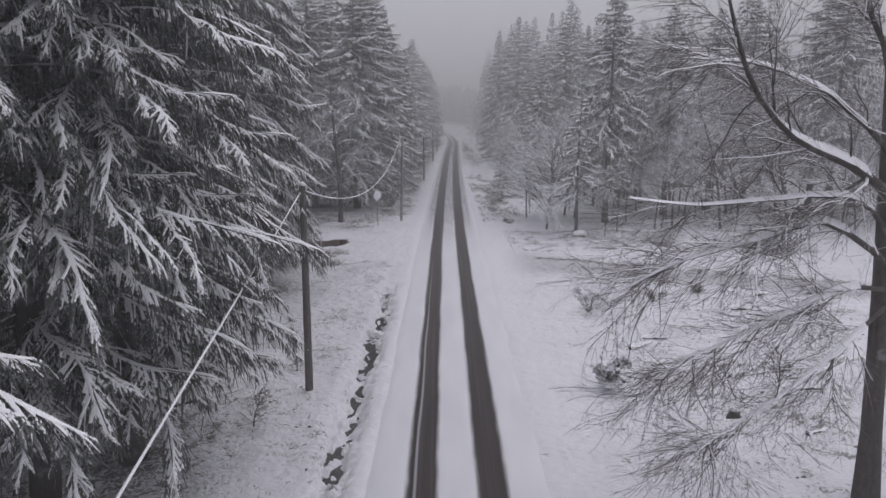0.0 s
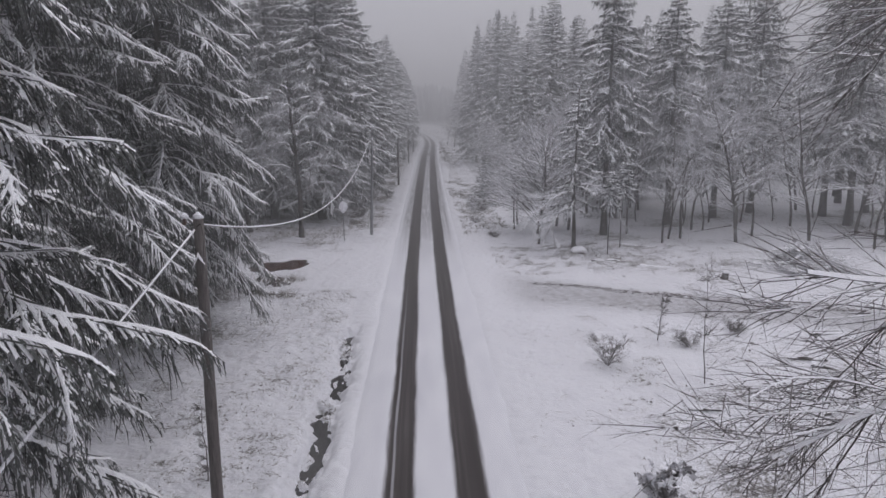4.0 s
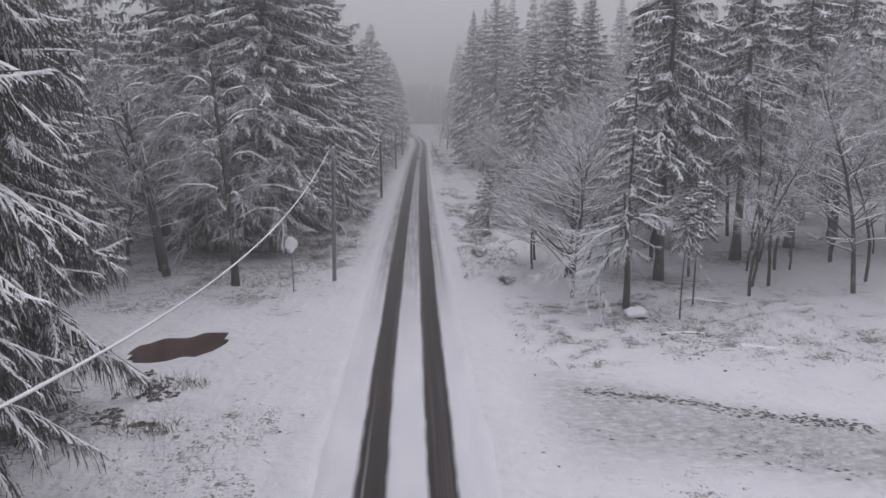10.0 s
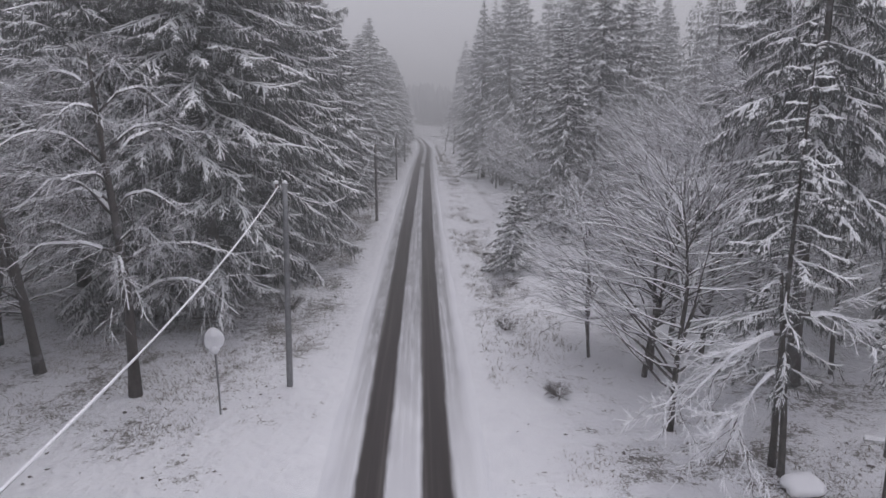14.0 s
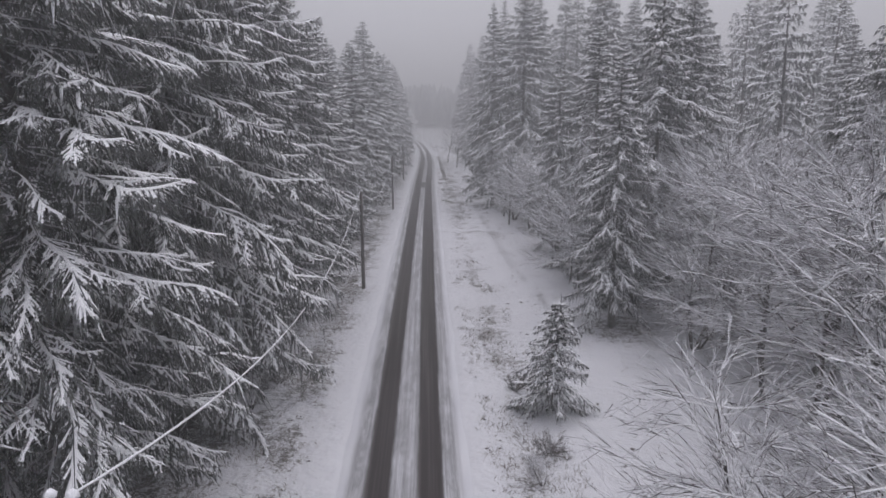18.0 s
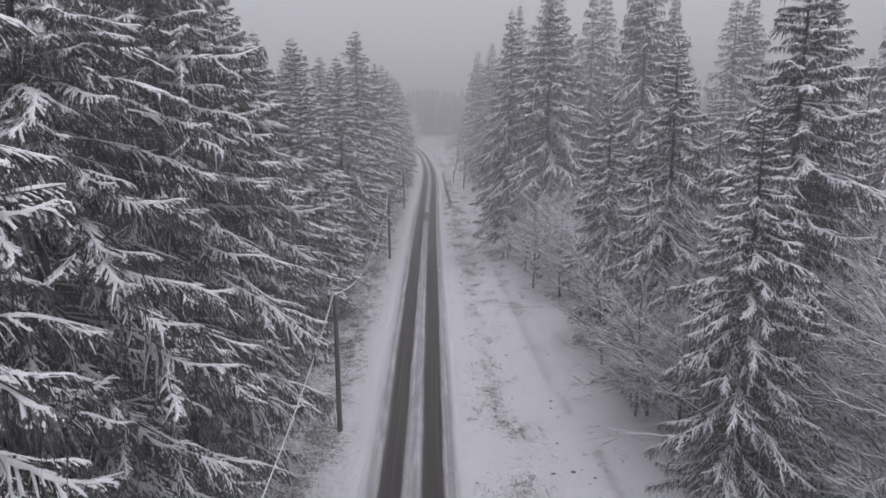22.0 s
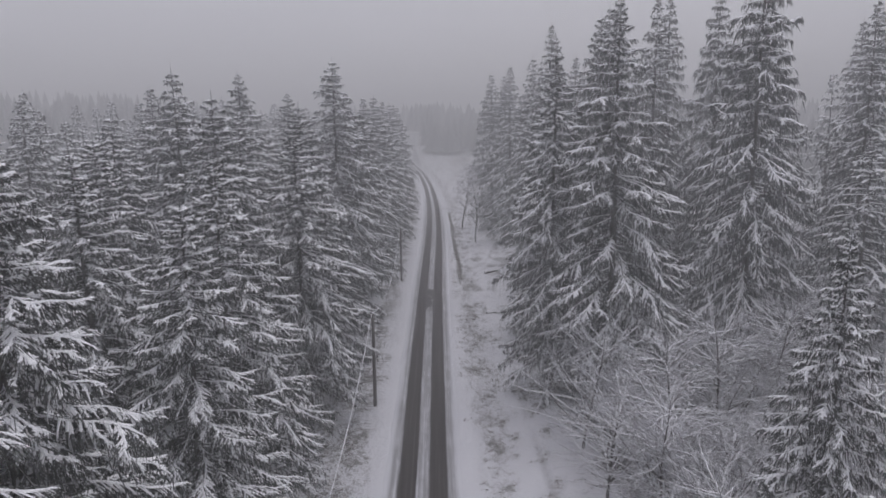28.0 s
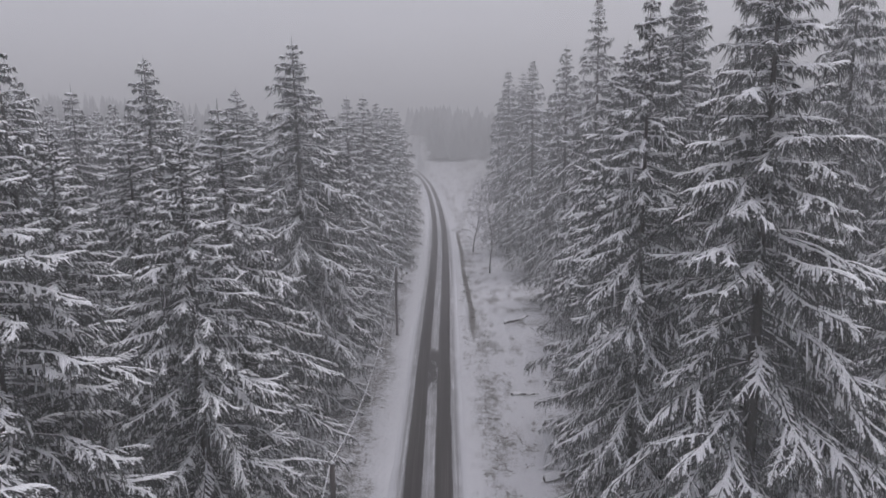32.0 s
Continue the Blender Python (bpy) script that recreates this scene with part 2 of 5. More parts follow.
# grey shoulder of slush beside the left track, and a snow ridge between two tyre passes before the junction
band = mathn(nt, "MULTIPLY", smooth(nt, mathn(nt, "MULTIPLY", Uw, -1.0), 1.15, 1.3), mathn(nt, "SUBTRACT", 1.0, smooth(nt, mathn(nt, "MULTIPLY", Uw, -1.0), 1.62, 1.85)))
band = mathn(nt, "MULTIPLY", band, mathn(nt, "MULTIPLY", smooth(nt, V, 48, 62), mathn(nt, "SUBTRACT", 1.0, smooth(nt, V, 92, 118))))
slush = mathn(nt, "MAXIMUM", slush, mathn(nt, "MULTIPLY", band, smooth(nt, mathn(nt, "MULTIPLY_ADD", blotch, 0.5, mathn(nt, "MULTIPLY", uvnoise(5, 0.5, 5, 0.7), 0.5)), 0.30, 0.62)))
ridge = mathn(nt, "SUBTRACT", 1.0, smooth(nt, mathn(nt, "ABSOLUTE", mathn(nt, "ADD", mathn(nt, "ADD", U, wob), 1.03)), 0.012, 0.05))
ridge = mathn(nt, "MULTIPLY", mathn(nt, "MULTIPLY", ridge, mathn(nt, "SUBTRACT", 1.0, smooth(nt, V, 24, 46))), 0.42)
track = mathn(nt, "MULTIPLY", track, mathn(nt, "SUBTRACT", 1.0, ridge))
col = mixc(nt, mathn(nt, "MAXIMUM", slush, early), snowc, slushc)
# a thawed stretch where the two tracks run together
thaw = mathn(nt, "MULTIPLY", mathn(nt, "MULTIPLY", smooth(nt, V, 150, 153), mathn(nt, "SUBTRACT", 1.0, smooth(nt, V, 159, 162))), mathn(nt, "SUBTRACT", 1.0, smooth(nt, mathn(nt, "ABSOLUTE", Uw), 0.9, 1.1)))
track = mathn(nt, "MAXIMUM", track, mathn(nt, "MULTIPLY", thaw, smooth(nt, blotch, 0.30, 0.50)))
col = mixc(nt, track, col, aspc)
nt.links.new(col, b.inputs["Base Color"])
nt.links.new(mathn(nt, "MULTIPLY_ADD", track, -0.2, 0.85), b.inputs["Roughness"])
b.inputs["Specular IOR Level"].default_value = 0.15
bump(nt, b, mathn(nt, "MULTIPLY_ADD", uvnoise(6, 3, 5), 0.5, mathn(nt, "MULTIPLY", track, -0.6)), 0.5, 0.03)

M_MIST = bpy.data.materials.new("mist")
M_MIST.use_nodes = True
nt = M_MIST.node_tree
nt.nodes.remove(nt.nodes["Principled BSDF"])
sc = nt.nodes.new("ShaderNodeVolumeScatter")
sc.inputs["Density"].default_value = MIST_DENSITY
sc.inputs["Color"].default_value = (0.99, 0.99, 0.995, 1)
sc.inputs["Anisotropy"].default_value = 0.0
nt.links.new(sc.outputs[0], nt.nodes["Material Output"].inputs["Volume"])


# ---- mesh helpers ----
def mesh_from(name, V, F, mat, smooth_shade=False):
    """A mesh from numpy vertices and faces of one size."""
    V, F = np.asarray(V, np.float32), np.asarray(F, np.int32)
    me = bpy.data.meshes.new(name)
    n = F.shape[1]
    me.vertices.add(len(V))
    me.vertices.foreach_set("co", V.ravel())
    me.loops.add(F.size)
    me.loops.foreach_set("vertex_index", F.ravel())
    me.polygons.add(len(F))
    me.polygons.foreach_set("loop_start", np.arange(0, F.size, n, dtype=np.int32))
    if smooth_shade:
        me.polygons.foreach_set("use_smooth", np.ones(len(F), bool))
    me.update(calc_edges=True)
    me.materials.append(mat)
    return me


class Bag:
    """Collects triangles."""

    def __init__(self):
        self.v, self.f, self.n = [], [], 0

    def add(self, V, F):
        V = np.asarray(V, float).reshape(-1, 3)
        self.v.append(V)
        self.f.append(np.asarray(F, int).reshape(-1, 3) + self.n)
        self.n += len(V)

    def tris(self, T):
        """T: (n, 3, 3) loose triangles."""
        if len(T):
            self.add(T.reshape(-1, 3), np.arange(len(T) * 3).reshape(-1, 3))

    def quads(self, Q):
        """Q: (n, 4, 3) loose quads."""
        if len(Q):
            k = np.arange(len(Q))[:, None] * 4
            self.add(Q.reshape(-1, 3), np.concatenate([k + [0, 1, 2], k + [0, 2, 3]]))

    def mesh(self, name, mat, smooth_shade=False):
        return mesh_from(name, np.concatenate(self.v), np.concatenate(self.f), mat, smooth_shade)


def part(name, data, parent, label=""):
    ob = new(name, data)
    ob.parent = parent
    return tagged(ob, label)


def unit(v):
    return v / np.maximum(np.linalg.norm(v, axis=-1, keepdims=True), 1e-9)


def tube(bag, P, R, sides=7, caps=True):
    """A tapered tube along the points P with the radii R."""
    P, R = np.asarray(P, float), np.asarray(R, float)
    T = unit(np.gradient(P, axis=0))
    ref = np.array([0.31, 0.95, 0.02]) if abs(T[0][2]) > 0.8 else np.array([0.03, 0.02, 1.0])
    A = unit(np.cross(T, ref))
    B = np.cross(T, A)
    a = np.linspace(0, 2 * np.pi, sides, endpoint=False)
    ring = P[:, None] + R[:, None, None] * (A[:, None] * np.cos(a)[None, :, None] + B[:, None] * np.sin(a)[None, :, None])
    n = len(P)
    i, j = np.meshgrid(np.arange(n - 1), np.arange(sides), indexing="ij")
    j2 = (j + 1) % sides
    a0, a1, b0, b1 = i * sides + j, i * sides + j2, (i + 1) * sides + j, (i + 1) * sides + j2
    F = np.concatenate([np.stack([a0, a1, b1], -1).reshape(-1, 3), np.stack([a0, b1, b0], -1).reshape(-1, 3)])
    V = ring.reshape(-1, 3)
    if caps:
        V = np.concatenate([V, P[:1], P[-1:]])
        s = np.arange(sides)
        e = (n - 1) * sides
        F = np.concatenate([F, np.stack([(s + 1) % sides, s, np.full(sides, n * sides)], -1), np.stack([e + s, e + (s + 1) % sides, np.full(sides, n * sides + 1)], -1)])
    bag.add(V, F)


def rod(P, R, mat, sides=8, name="rod"):
    bag = Bag()
    tube(bag, P, R, sides)
    return bag.mesh(name, mat, True)


def vnoise(x, y, seed=0):
    """Smooth value noise in numpy, 0 to 1."""
    x, y = np.asarray(x, float), np.asarray(y, float)
    xi, yi = np.floor(x), np.floor(y)
    xf, yf = x - xi, y - yi
    xf, yf = xf * xf * (3 - 2 * xf), yf * yf * (3 - 2 * yf)

    def h(a, c):
        s = np.sin(a * 127.1 + c * 311.7 + seed * 74.7) * 43758.5453
        return s - np.floor(s)

    return (h(xi, yi) * (1 - xf) + h(xi + 1, yi) * xf) * (1 - yf) + (h(xi, yi + 1) * (1 - xf) + h(xi + 1, yi + 1) * xf) * yf


def sstep(v, lo, hi):
    t = np.clip((v - lo) / (hi - lo), 0, 1)
    return t * t * (3 - 2 * t)


# ---- plan ----
PUDDLE_Z = -0.01
ROAD_Y = np.array([-120.0, 0, 14, 44, 70, 100, 155, 195, 225, 255, 290, 330, 400, 700])
ROAD_X = np.array([0.2, 0.3, 0.35, 0.42, 0.62, 1.05, 1.95, 3.0, 3.35, 3.1, 2.2, 0.2, -6.0, -60.0])


def road_x(y):
    """The road's middle line, smoothed."""
    y = np.asarray(y, float)
    return sum(np.interp(y + d, ROAD_Y, ROAD_X) * w for d, w in ((-16, 0.15), (-8, 0.22), (0, 0.26), (8, 0.22), (16, 0.15)))


# spruces: x, y, height, crown radius, height of the lowest branches
SPRUCE_LEFT = [
    (-9.0, 13.9, 22, 4.9, 2.6), (-7.9, 15.7, 20, 4.4, 3.0), (-12.6, 20, 22, 4.6, 3), (-10.6, 26.5, 22, 4.6, 3),
    (-9.6, 33.2, 22, 3.9, 2.6), (-10.8, 39.0, 19, 3.2, 1.5), (-14.2, 35, 22, 4.5, 3), (-14.6, 44, 21, 4.4, 2.5),
    (-18, 53, 21, 4.5, 3), (-17, 28, 22, 4.5, 3), (-14, 8, 22, 4.5, 3), (-8.6, 5.5, 21, 4.5, 2.5),
    (-12.3, 64, 21, 4.6, 2.2), (-8.1, 63, 21, 4.7, 1.2), (-8.0, 71, 22, 5.0, 1.4), (-12.5, 74, 22, 4.6, 2.5),
    (-8.3, 78.5, 22.5, 5.0, 1.2), (-7.9, 86.5, 22.5, 4.9, 1.5), (-12.4, 92, 21, 4.5, 2), (-8.2, 94.5, 20.6, 4.6, 1.2),
    (-8.6, 101, 19.6, 4.3, 1.2), (-11.9, 105.5, 19.3, 4.2, 1.5), (-6.9, 108.5, 16.6, 3.6, 1.5), (-7.6, 115.5, 17.8, 4.0, 1.4),
    (-9.3, 121.2, 20.7, 4.3, 1.5), (-12.6, 113, 18, 4.0, 1.5), (-13, 98.5, 20, 4.2, 1.5), (-16, 107, 18.5, 4, 1.5), (-14.5, 118.5, 18.5, 4, 1.5), (-11.6, 129, 19.5, 4, 1.5), (-12.2, 136.5, 20, 4, 1.5), (-6.2, 127, 19.2, 3.9, 2.0), (-7.2, 135, 20.5, 4.2, 1.8), (-13.7, 142.7, 23.2, 4.6, 2),
    (-6.4, 148, 24.8, 4.6, 2), (-11.9, 153.8, 22, 4.4, 2), (-6.2, 157, 21, 4.2, 2), (-5.4, 166, 22, 4.4, 2),
    (-4.9, 175, 22.5, 4.4, 2), (-4.4, 185, 22, 4.4, 2), (-4.0, 196, 22, 4.4, 2), (-3.9, 208, 22, 4.4, 2), (-3.8, 221, 22, 4.4, 2),
]
SPRUCE_RIGHT = [
    (13.2, 54.0, 18.5, 3.1, 3.0), (19.4, 58.5, 17.5, 3.6, 3), (24.6, 62, 18, 3.6, 3), (16.4, 63, 17, 3.5, 3),
    (11.6, 81.4, 15.0, 2.4, 1.2), (15.2, 86, 20.0, 3.5, 1.2), (19, 90.8, 20.0, 3.6, 1.5), (13.9, 94.6, 17.9, 3.0, 1.4),
    (12.8, 101.8, 16.2, 2.4, 1.0), (10.5, 130.6, 24.4, 3.2, 3.6), (13.9, 127.4, 26.2, 5.0, 2.0),
    (23.6, 129.5, 31, 4.6, 7.0), (27, 137, 25, 4.5, 4), (17.5, 146, 28, 4.6, 3), (12.6, 141, 23, 4.3, 2.5),
    (31.5, 143, 28, 4.6, 4), (36, 137, 27.5, 4.5, 4), (41, 143, 28, 4.5, 4), (46, 138, 28, 4.5, 4), (51, 144, 29, 4.5, 4), (56, 139, 29, 4.5, 4), (34, 150, 28, 4.5, 4), (44, 151, 28, 4.5, 4), (62, 144, 29, 4.5, 4), (23, 148, 30, 4.5, 4), (28, 146, 31, 4.3, 4), (26, 153, 31, 4.6, 3), (20, 153, 30, 4.6, 3), (15.5, 159, 29, 4.4, 3), (15.7, 173, 27, 4.6, 3), (19, 163, 26, 4.5, 3), (13.4, 203, 27, 4.6, 3), (15.0, 190, 27, 4.8, 3), (16.0, 207, 27, 4.2, 3), (18.5, 219, 26, 4.2, 3),
    (29, 64.5, 19, 3.8, 6), (34, 62, 20, 3.8, 6), (39, 64, 20, 3.8, 6), (33, 57, 19, 3.6, 6), (41, 57, 20, 3.6, 6), (47, 62, 21, 3.8, 6), (24, 104, 17, 3.6, 2), (29, 110, 18, 3.6, 2), (34, 98, 18, 3.8, 2), (22, 76, 17, 3.6, 2), (28, 84, 18, 3.8, 2),
]
SMALL_SPRUCE = [(9.8, 48.8, 11.0, 1.9, 2.6), (6.4, 71.4, 4.6, 1.9, 0.25), (11.6, 47.2, 5.2, 0.75, 3.4), (12.9, 49.0, 5.6, 0.85, 3.4)]
TRUNKS = np.array([s[:2] for s in SPRUCE_LEFT + SPRUCE_RIGHT])


def height(x, y):
    """Height of the snowy ground."""
    x, y = np.asarray(x, float), np.asarray(y, float)
    u = x - road_x(y)
    z = 0.10 * (vnoise(x * 0.9, y * 0.9, 1) - 0.5) + 0.16 * (vnoise(x * 0.25, y * 0.25, 2) - 0.5) + 0.045 * (vnoise(x * 1.37 + 0.6 * y, y * 1.21 - 0.5 * x, 3) - 0.5)
    # hummocky felled patch beside the side track
    felled = sstep(x, 5.5, 9) * sstep(y, 36, 42) * (1 - sstep(y, 49, 54)) + sstep(x, 5.5, 9) * sstep(y, 14, 18) * (1 - sstep(y, 28, 32))
    z = z + felled * 0.22 * (vnoise(x * 1.7, y * 1.7, 5) - 0.35)
    z = z + 0.20 * (1 - sstep(x, -3.6, -3.0)) * (1 - sstep(y, 39, 43)) * (vnoise(x * 1.25, y * 1.25, 26) - 0.4)
    # ruts along the side track
    mid = 39.5 - 0.42 * np.clip(x - 4, 0, 90)
    z = z - 0.10 * sstep(x, 5, 8) * (np.exp(-((y - mid - 0.8) / 0.3) ** 2) + np.exp(-((y - mid + 0.8) / 0.3) ** 2) - 0.6 * np.exp(-((y - mid) / 0.35) ** 2)) * (0.7 + 0.6 * vnoise(x * 0.5 + 0.3 * y, y * 0.9, 48))
    # side track and lay-by lie flat
    flat = side_track(x, y)
    z = z * (1 - 0.7 * flat)
    # ditch along the left verge
    wob = 0.22 * (vnoise(y * 0.5, y * 0 + 3.3, 6) - 0.5)
    wob = wob + 0.34 * (vnoise(y * 1.9, y * 0 + 1.3, 36) - 0.5)
    d = np.abs(x + 2.75 + wob) / 0.64
    z = z - (0.42 - 0.14 * sstep(vnoise(x * 0.4, y * 0.42, 17), 0.55, 0.9) + 0.50 * (vnoise(x * 7.3 + 1.9 * y, y * 4.7 - 2.1 * x, 27) - 0.5) + 0.34 * (vnoise(x * 2.3 + y, y * 1.7 - x, 28) - 0.5)) * np.exp(-d * d * 2.2) * sstep(y, -40, -20) * (1 - sstep(y, 33.0, 34.5))
    # shallow ditch on the right verge further on
    d = np.abs(u - 4.6) / 1.0
    z = z - 0.22 * np.exp(-d * d) * sstep(y, 62, 70) * (1 - sstep(y, 150, 170))
    # hollow of the puddle
    pd = np.minimum(((x + 8.65) / 1.15) ** 2 + ((y - 45.0) / 1.5) ** 2, ((x + 7.5) / 0.95) ** 2 + ((y - 45.6 - 0.35 * (x + 7.5)) / 1.45) ** 2) + 0.5 * (vnoise(x * 1.6, y * 1.6, 9) - 0.5) + 0.55 * (vnoise(x * 3.3, y * 3.1, 19) - 0.5)
    z = z - 0.13 * (1 - sstep(pd, 0.75, 1.15))
    # low shoulder of pushed snow, bed under the road
    a = np.abs(u)
    z = z + 17 * sstep(y, 250, 400) * sstep(-x, 20, 160) + 26 * sstep(y, 330, 520) * sstep(x, 30, 160)
    z = z + 14 * sstep(y, 352, 450) * np.exp(-(x / 75) ** 2)
    z = z * sstep(a, 2.0, 3.2) + 0.03 * np.exp(-((a - 2.5) / 0.35) ** 2)
    e = 2.08 + 0.30 * (vnoise(y * 0.35, np.sign(u) * 7.0, 23) - 0.5) + 0.12 * (vnoise(y * 1.7, np.sign(u) * 7.0, 24) - 0.5)
    k = sstep(a, e - 0.28, e + 0.20)
    return -0.05 * (1 - k) + (z + 0.05) * k


def side_track(x, y):
    """1 on the side track to the right, the lay-by on the left and the forest lane, 0 elsewhere."""
    mid = 39.5 - 0.42 * np.clip(x - 4, 0, 90)
    s = np.exp(-((y - mid) / (2.0 + 4.0 * np.exp(-np.clip(x - 2, 0, 99) / 2.5))) ** 4) * sstep(x, 1.5, 2.5)
    lay = np.exp(-((y - 46.5) / 4.6) ** 4) * (1 - sstep(x, -3, -1.5)) * sstep(x, -13, -10)
    lane = np.exp(-((x - lane_x(y)) / 1.5) ** 4) * sstep(y, 66, 76) * (1 - sstep(y, 112, 126))
    return np.clip(s + lay + lane, 0, 1)


def lane_x(y):
    """The forest lane that runs beside the road on the right."""
    return np.interp(y, [60, 72, 82, 96, 121, 150, 200], [11.5, 9.6, 8.2, 7.4, 7.3, 7.6, 9.5])


# ---- ground, road, mist ----
def axis(spans):
    out = []
    for a, c, step in spans:
        out.append(np.arange(a, c, step))
    return np.concatenate(out + [np.array([spans[-1][1]], float)])


gx = axis([(-900, -60, 60), (-60, -16, 2.0), (-16, -11, 0.5), (-11, -5, 0.22), (-5, -3.7, 0.16), (-3.7, -1.9, 0.07), (-1.9, -1.6, 0.15), (-1.6, 5, 0.3), (5, 18, 0.35), (18, 40, 1.2), (40, 60, 4), (60, 900, 60)])
gy = axis([(-300, -20, 20), (-20, 8, 2), (8, 35, 0.11), (35, 36, 0.2), (36, 60, 0.3), (60, 130, 0.5), (130, 230, 1.5), (230, 400, 6), (400, 1500, 60)])
X, Y = np.meshgrid(gx, gy)
Z = height(X, Y)
nx, ny = len(gx), len(gy)
i, j = np.meshgrid(np.arange(ny - 1), np.arange(nx - 1), indexing="ij")
k0 = i * nx + j
F = np.stack([k0, k0 + 1, k0 + nx + 1, k0 + nx], -1).reshape(-1, 4)
me = mesh_from("ground", np.stack([X, Y, Z], -1).reshape(-1, 3), F, M_GROUND, True)
dist = np.full(X.shape, 99.0)
for tx, ty in TRUNKS:
    dist = np.minimum(dist, np.hypot(X - tx, Y - ty))
uu = X - road_x(Y)
thin = 0.36 * np.clip(1.1 - dist / 4.2, 0, 1)
thin = np.maximum(thin, 0.30 * np.exp(-((uu - 4.2) / 1.3) ** 2) * sstep(Y, 56, 66) * (0.5 + 0.5 * sstep(vnoise(X * 1.4, Y * 0.8, 12), 0.25, 0.8)))
thin = np.maximum(thin, (0.31 + 0.04 * sstep(Y, 85, 105)) * np.exp(-((uu + 4.4) / 1.5) ** 2) * sstep(Y, 50, 60) * (0.5 + 0.5 * sstep(vnoise(X * 1.4, Y * 0.9, 13), 0.1, 0.7)))
thin = np.maximum(thin, 0.15 * sstep(X, -9, -6.5) * (1 - sstep(X, -3.4, -2.6)) * sstep(Y, 12, 16) * (1 - sstep(Y, 38, 42)))
thin = np.maximum(thin, 0.30 * sstep(vnoise(X * 1.6, Y * 1.9, 14), 0.25, 0.8) * sstep(X, 4.2, 6.2) * sstep(Y, 41.0, 43.5) * (1 - sstep(Y, 50, 55)) * (1 - sstep(X, 18, 24)))
thin = np.maximum(thin, 0.25 * sstep(vnoise(X * 1.0, Y * 1.1, 15), 0.2, 0.8) * sstep(X, 5, 7.5) * sstep(Y, 10, 16) * (1 - sstep(Y, 27, 33)) * (1 - sstep(X, 18, 24)))
thin = np.maximum(thin, 0.14 * sstep(X, 12, 16) * sstep(Y, 46, 52))
thin = np.maximum(thin, 0.26 * sstep(-X, 14, 18))
thin = thin * (1 - 0.9 * side_track(X, Y)) + (0.10 + 0.06 * vnoise(X * 0.7, Y * 1.6 + 0.7 * X, 47)) * side_track(X, Y) * sstep(X, 4, 8) * (Y < 45)
dd = np.abs(X + 2.75 + 0.22 * (vnoise(Y * 0.5, Y * 0 + 3.3, 6) - 0.5))
thin = np.maximum(thin, 0.30 * np.exp(-(dd / 0.34) ** 2) * (1 - sstep(Y, 33, 34.2)) * sstep(vnoise(X * 2, Y * 1.3, 8), 0.3, 0.8))
# narrow ditch far right: a dark line put into the colour, no hollow shaped
thin = np.maximum(thin, 0.85 * np.exp(-((X - 5.9 - 0.012 * (Y - 170)) / 0.22) ** 2) * sstep(Y, 160, 166) * (1 - sstep(Y, 222, 228)))
clump = sstep(vnoise(X * 1.3, Y * 0.9, 44), 0.40, 0.78) * (0.4 + 0.6 * vnoise(X * 3.1, Y * 2.7, 45))
thin = np.maximum(thin, 0.42 * clump * sstep(Y, 95, 115) * sstep(np.abs(uu), 2.6, 3.4))
thin = np.maximum(thin, 0.17 * clump * sstep(np.abs(uu), 2.8, 3.8))
thin = np.maximum(thin, 0.30 * clump * sstep(-X, 4.2, 5.5) * sstep(Y, 47.5, 51) * (1 - sstep(Y, 62, 66)))
thin = np.maximum(thin, 0.24 * clump * sstep(-X, 3.6, 4.6) * sstep(Y, 8, 12) * (1 - sstep(Y, 39, 43)))
floor = 0.5 + 0.5 * sstep(vnoise(X * 0.8, Y * 0.8, 61), 0.2, 0.75)
thin = np.maximum(thin, 0.24 * floor * sstep(-X, 5.5, 7.5) * sstep(Y, 48.5, 51.5) * (1 - sstep(Y, 66, 72)))
thin = np.maximum(thin, 0.30 * floor * sstep(-uu, 3.4, 4.6) * sstep(Y, 56, 62) * (1 - sstep(Y, 150, 170)))
thin = np.maximum(thin, 0.22 * floor * sstep(X, 7, 9) * (1 - sstep(X, 22, 26)) * sstep(Y, 41.5, 43) * (1 - sstep(Y, 46.5, 49)))
thin = np.maximum(thin, 0.30 * floor * sstep(X, 10, 12.5) * sstep(Y, 98, 106))
thin = np.maximum(0.80 * thin, 0.05)
thin = thin * sstep(np.abs(uu), 2.1, 3.0)
at = me.attributes.new("thin", "FLOAT", "POINT")
at.data.foreach_set("value", thin.ravel().astype(np.float32))
slush = side_track(X, Y) * sstep(X, 3.2, 6.0) * (Y < 45)
# thin rut of the forest lane, drawn as a grey line in colour only
slush += 0.9 * np.exp(-((X - lane_x(Y) - 0.9) / 0.22) ** 2) * sstep(Y, 74, 84) * (1 - sstep(Y, 130, 150)) * sstep(vnoise(X, Y * 0.4, 19), 0.3, 0.6)
at = me.attributes.new("slush", "FLOAT", "POINT")
at.data.foreach_set("value", np.clip(slush, 0, 1).ravel().astype(np.float32))
ground = tagged(new("ground", me), "snow-covered verge and forest floor with dead grass showing through", "ground", kind="structure")

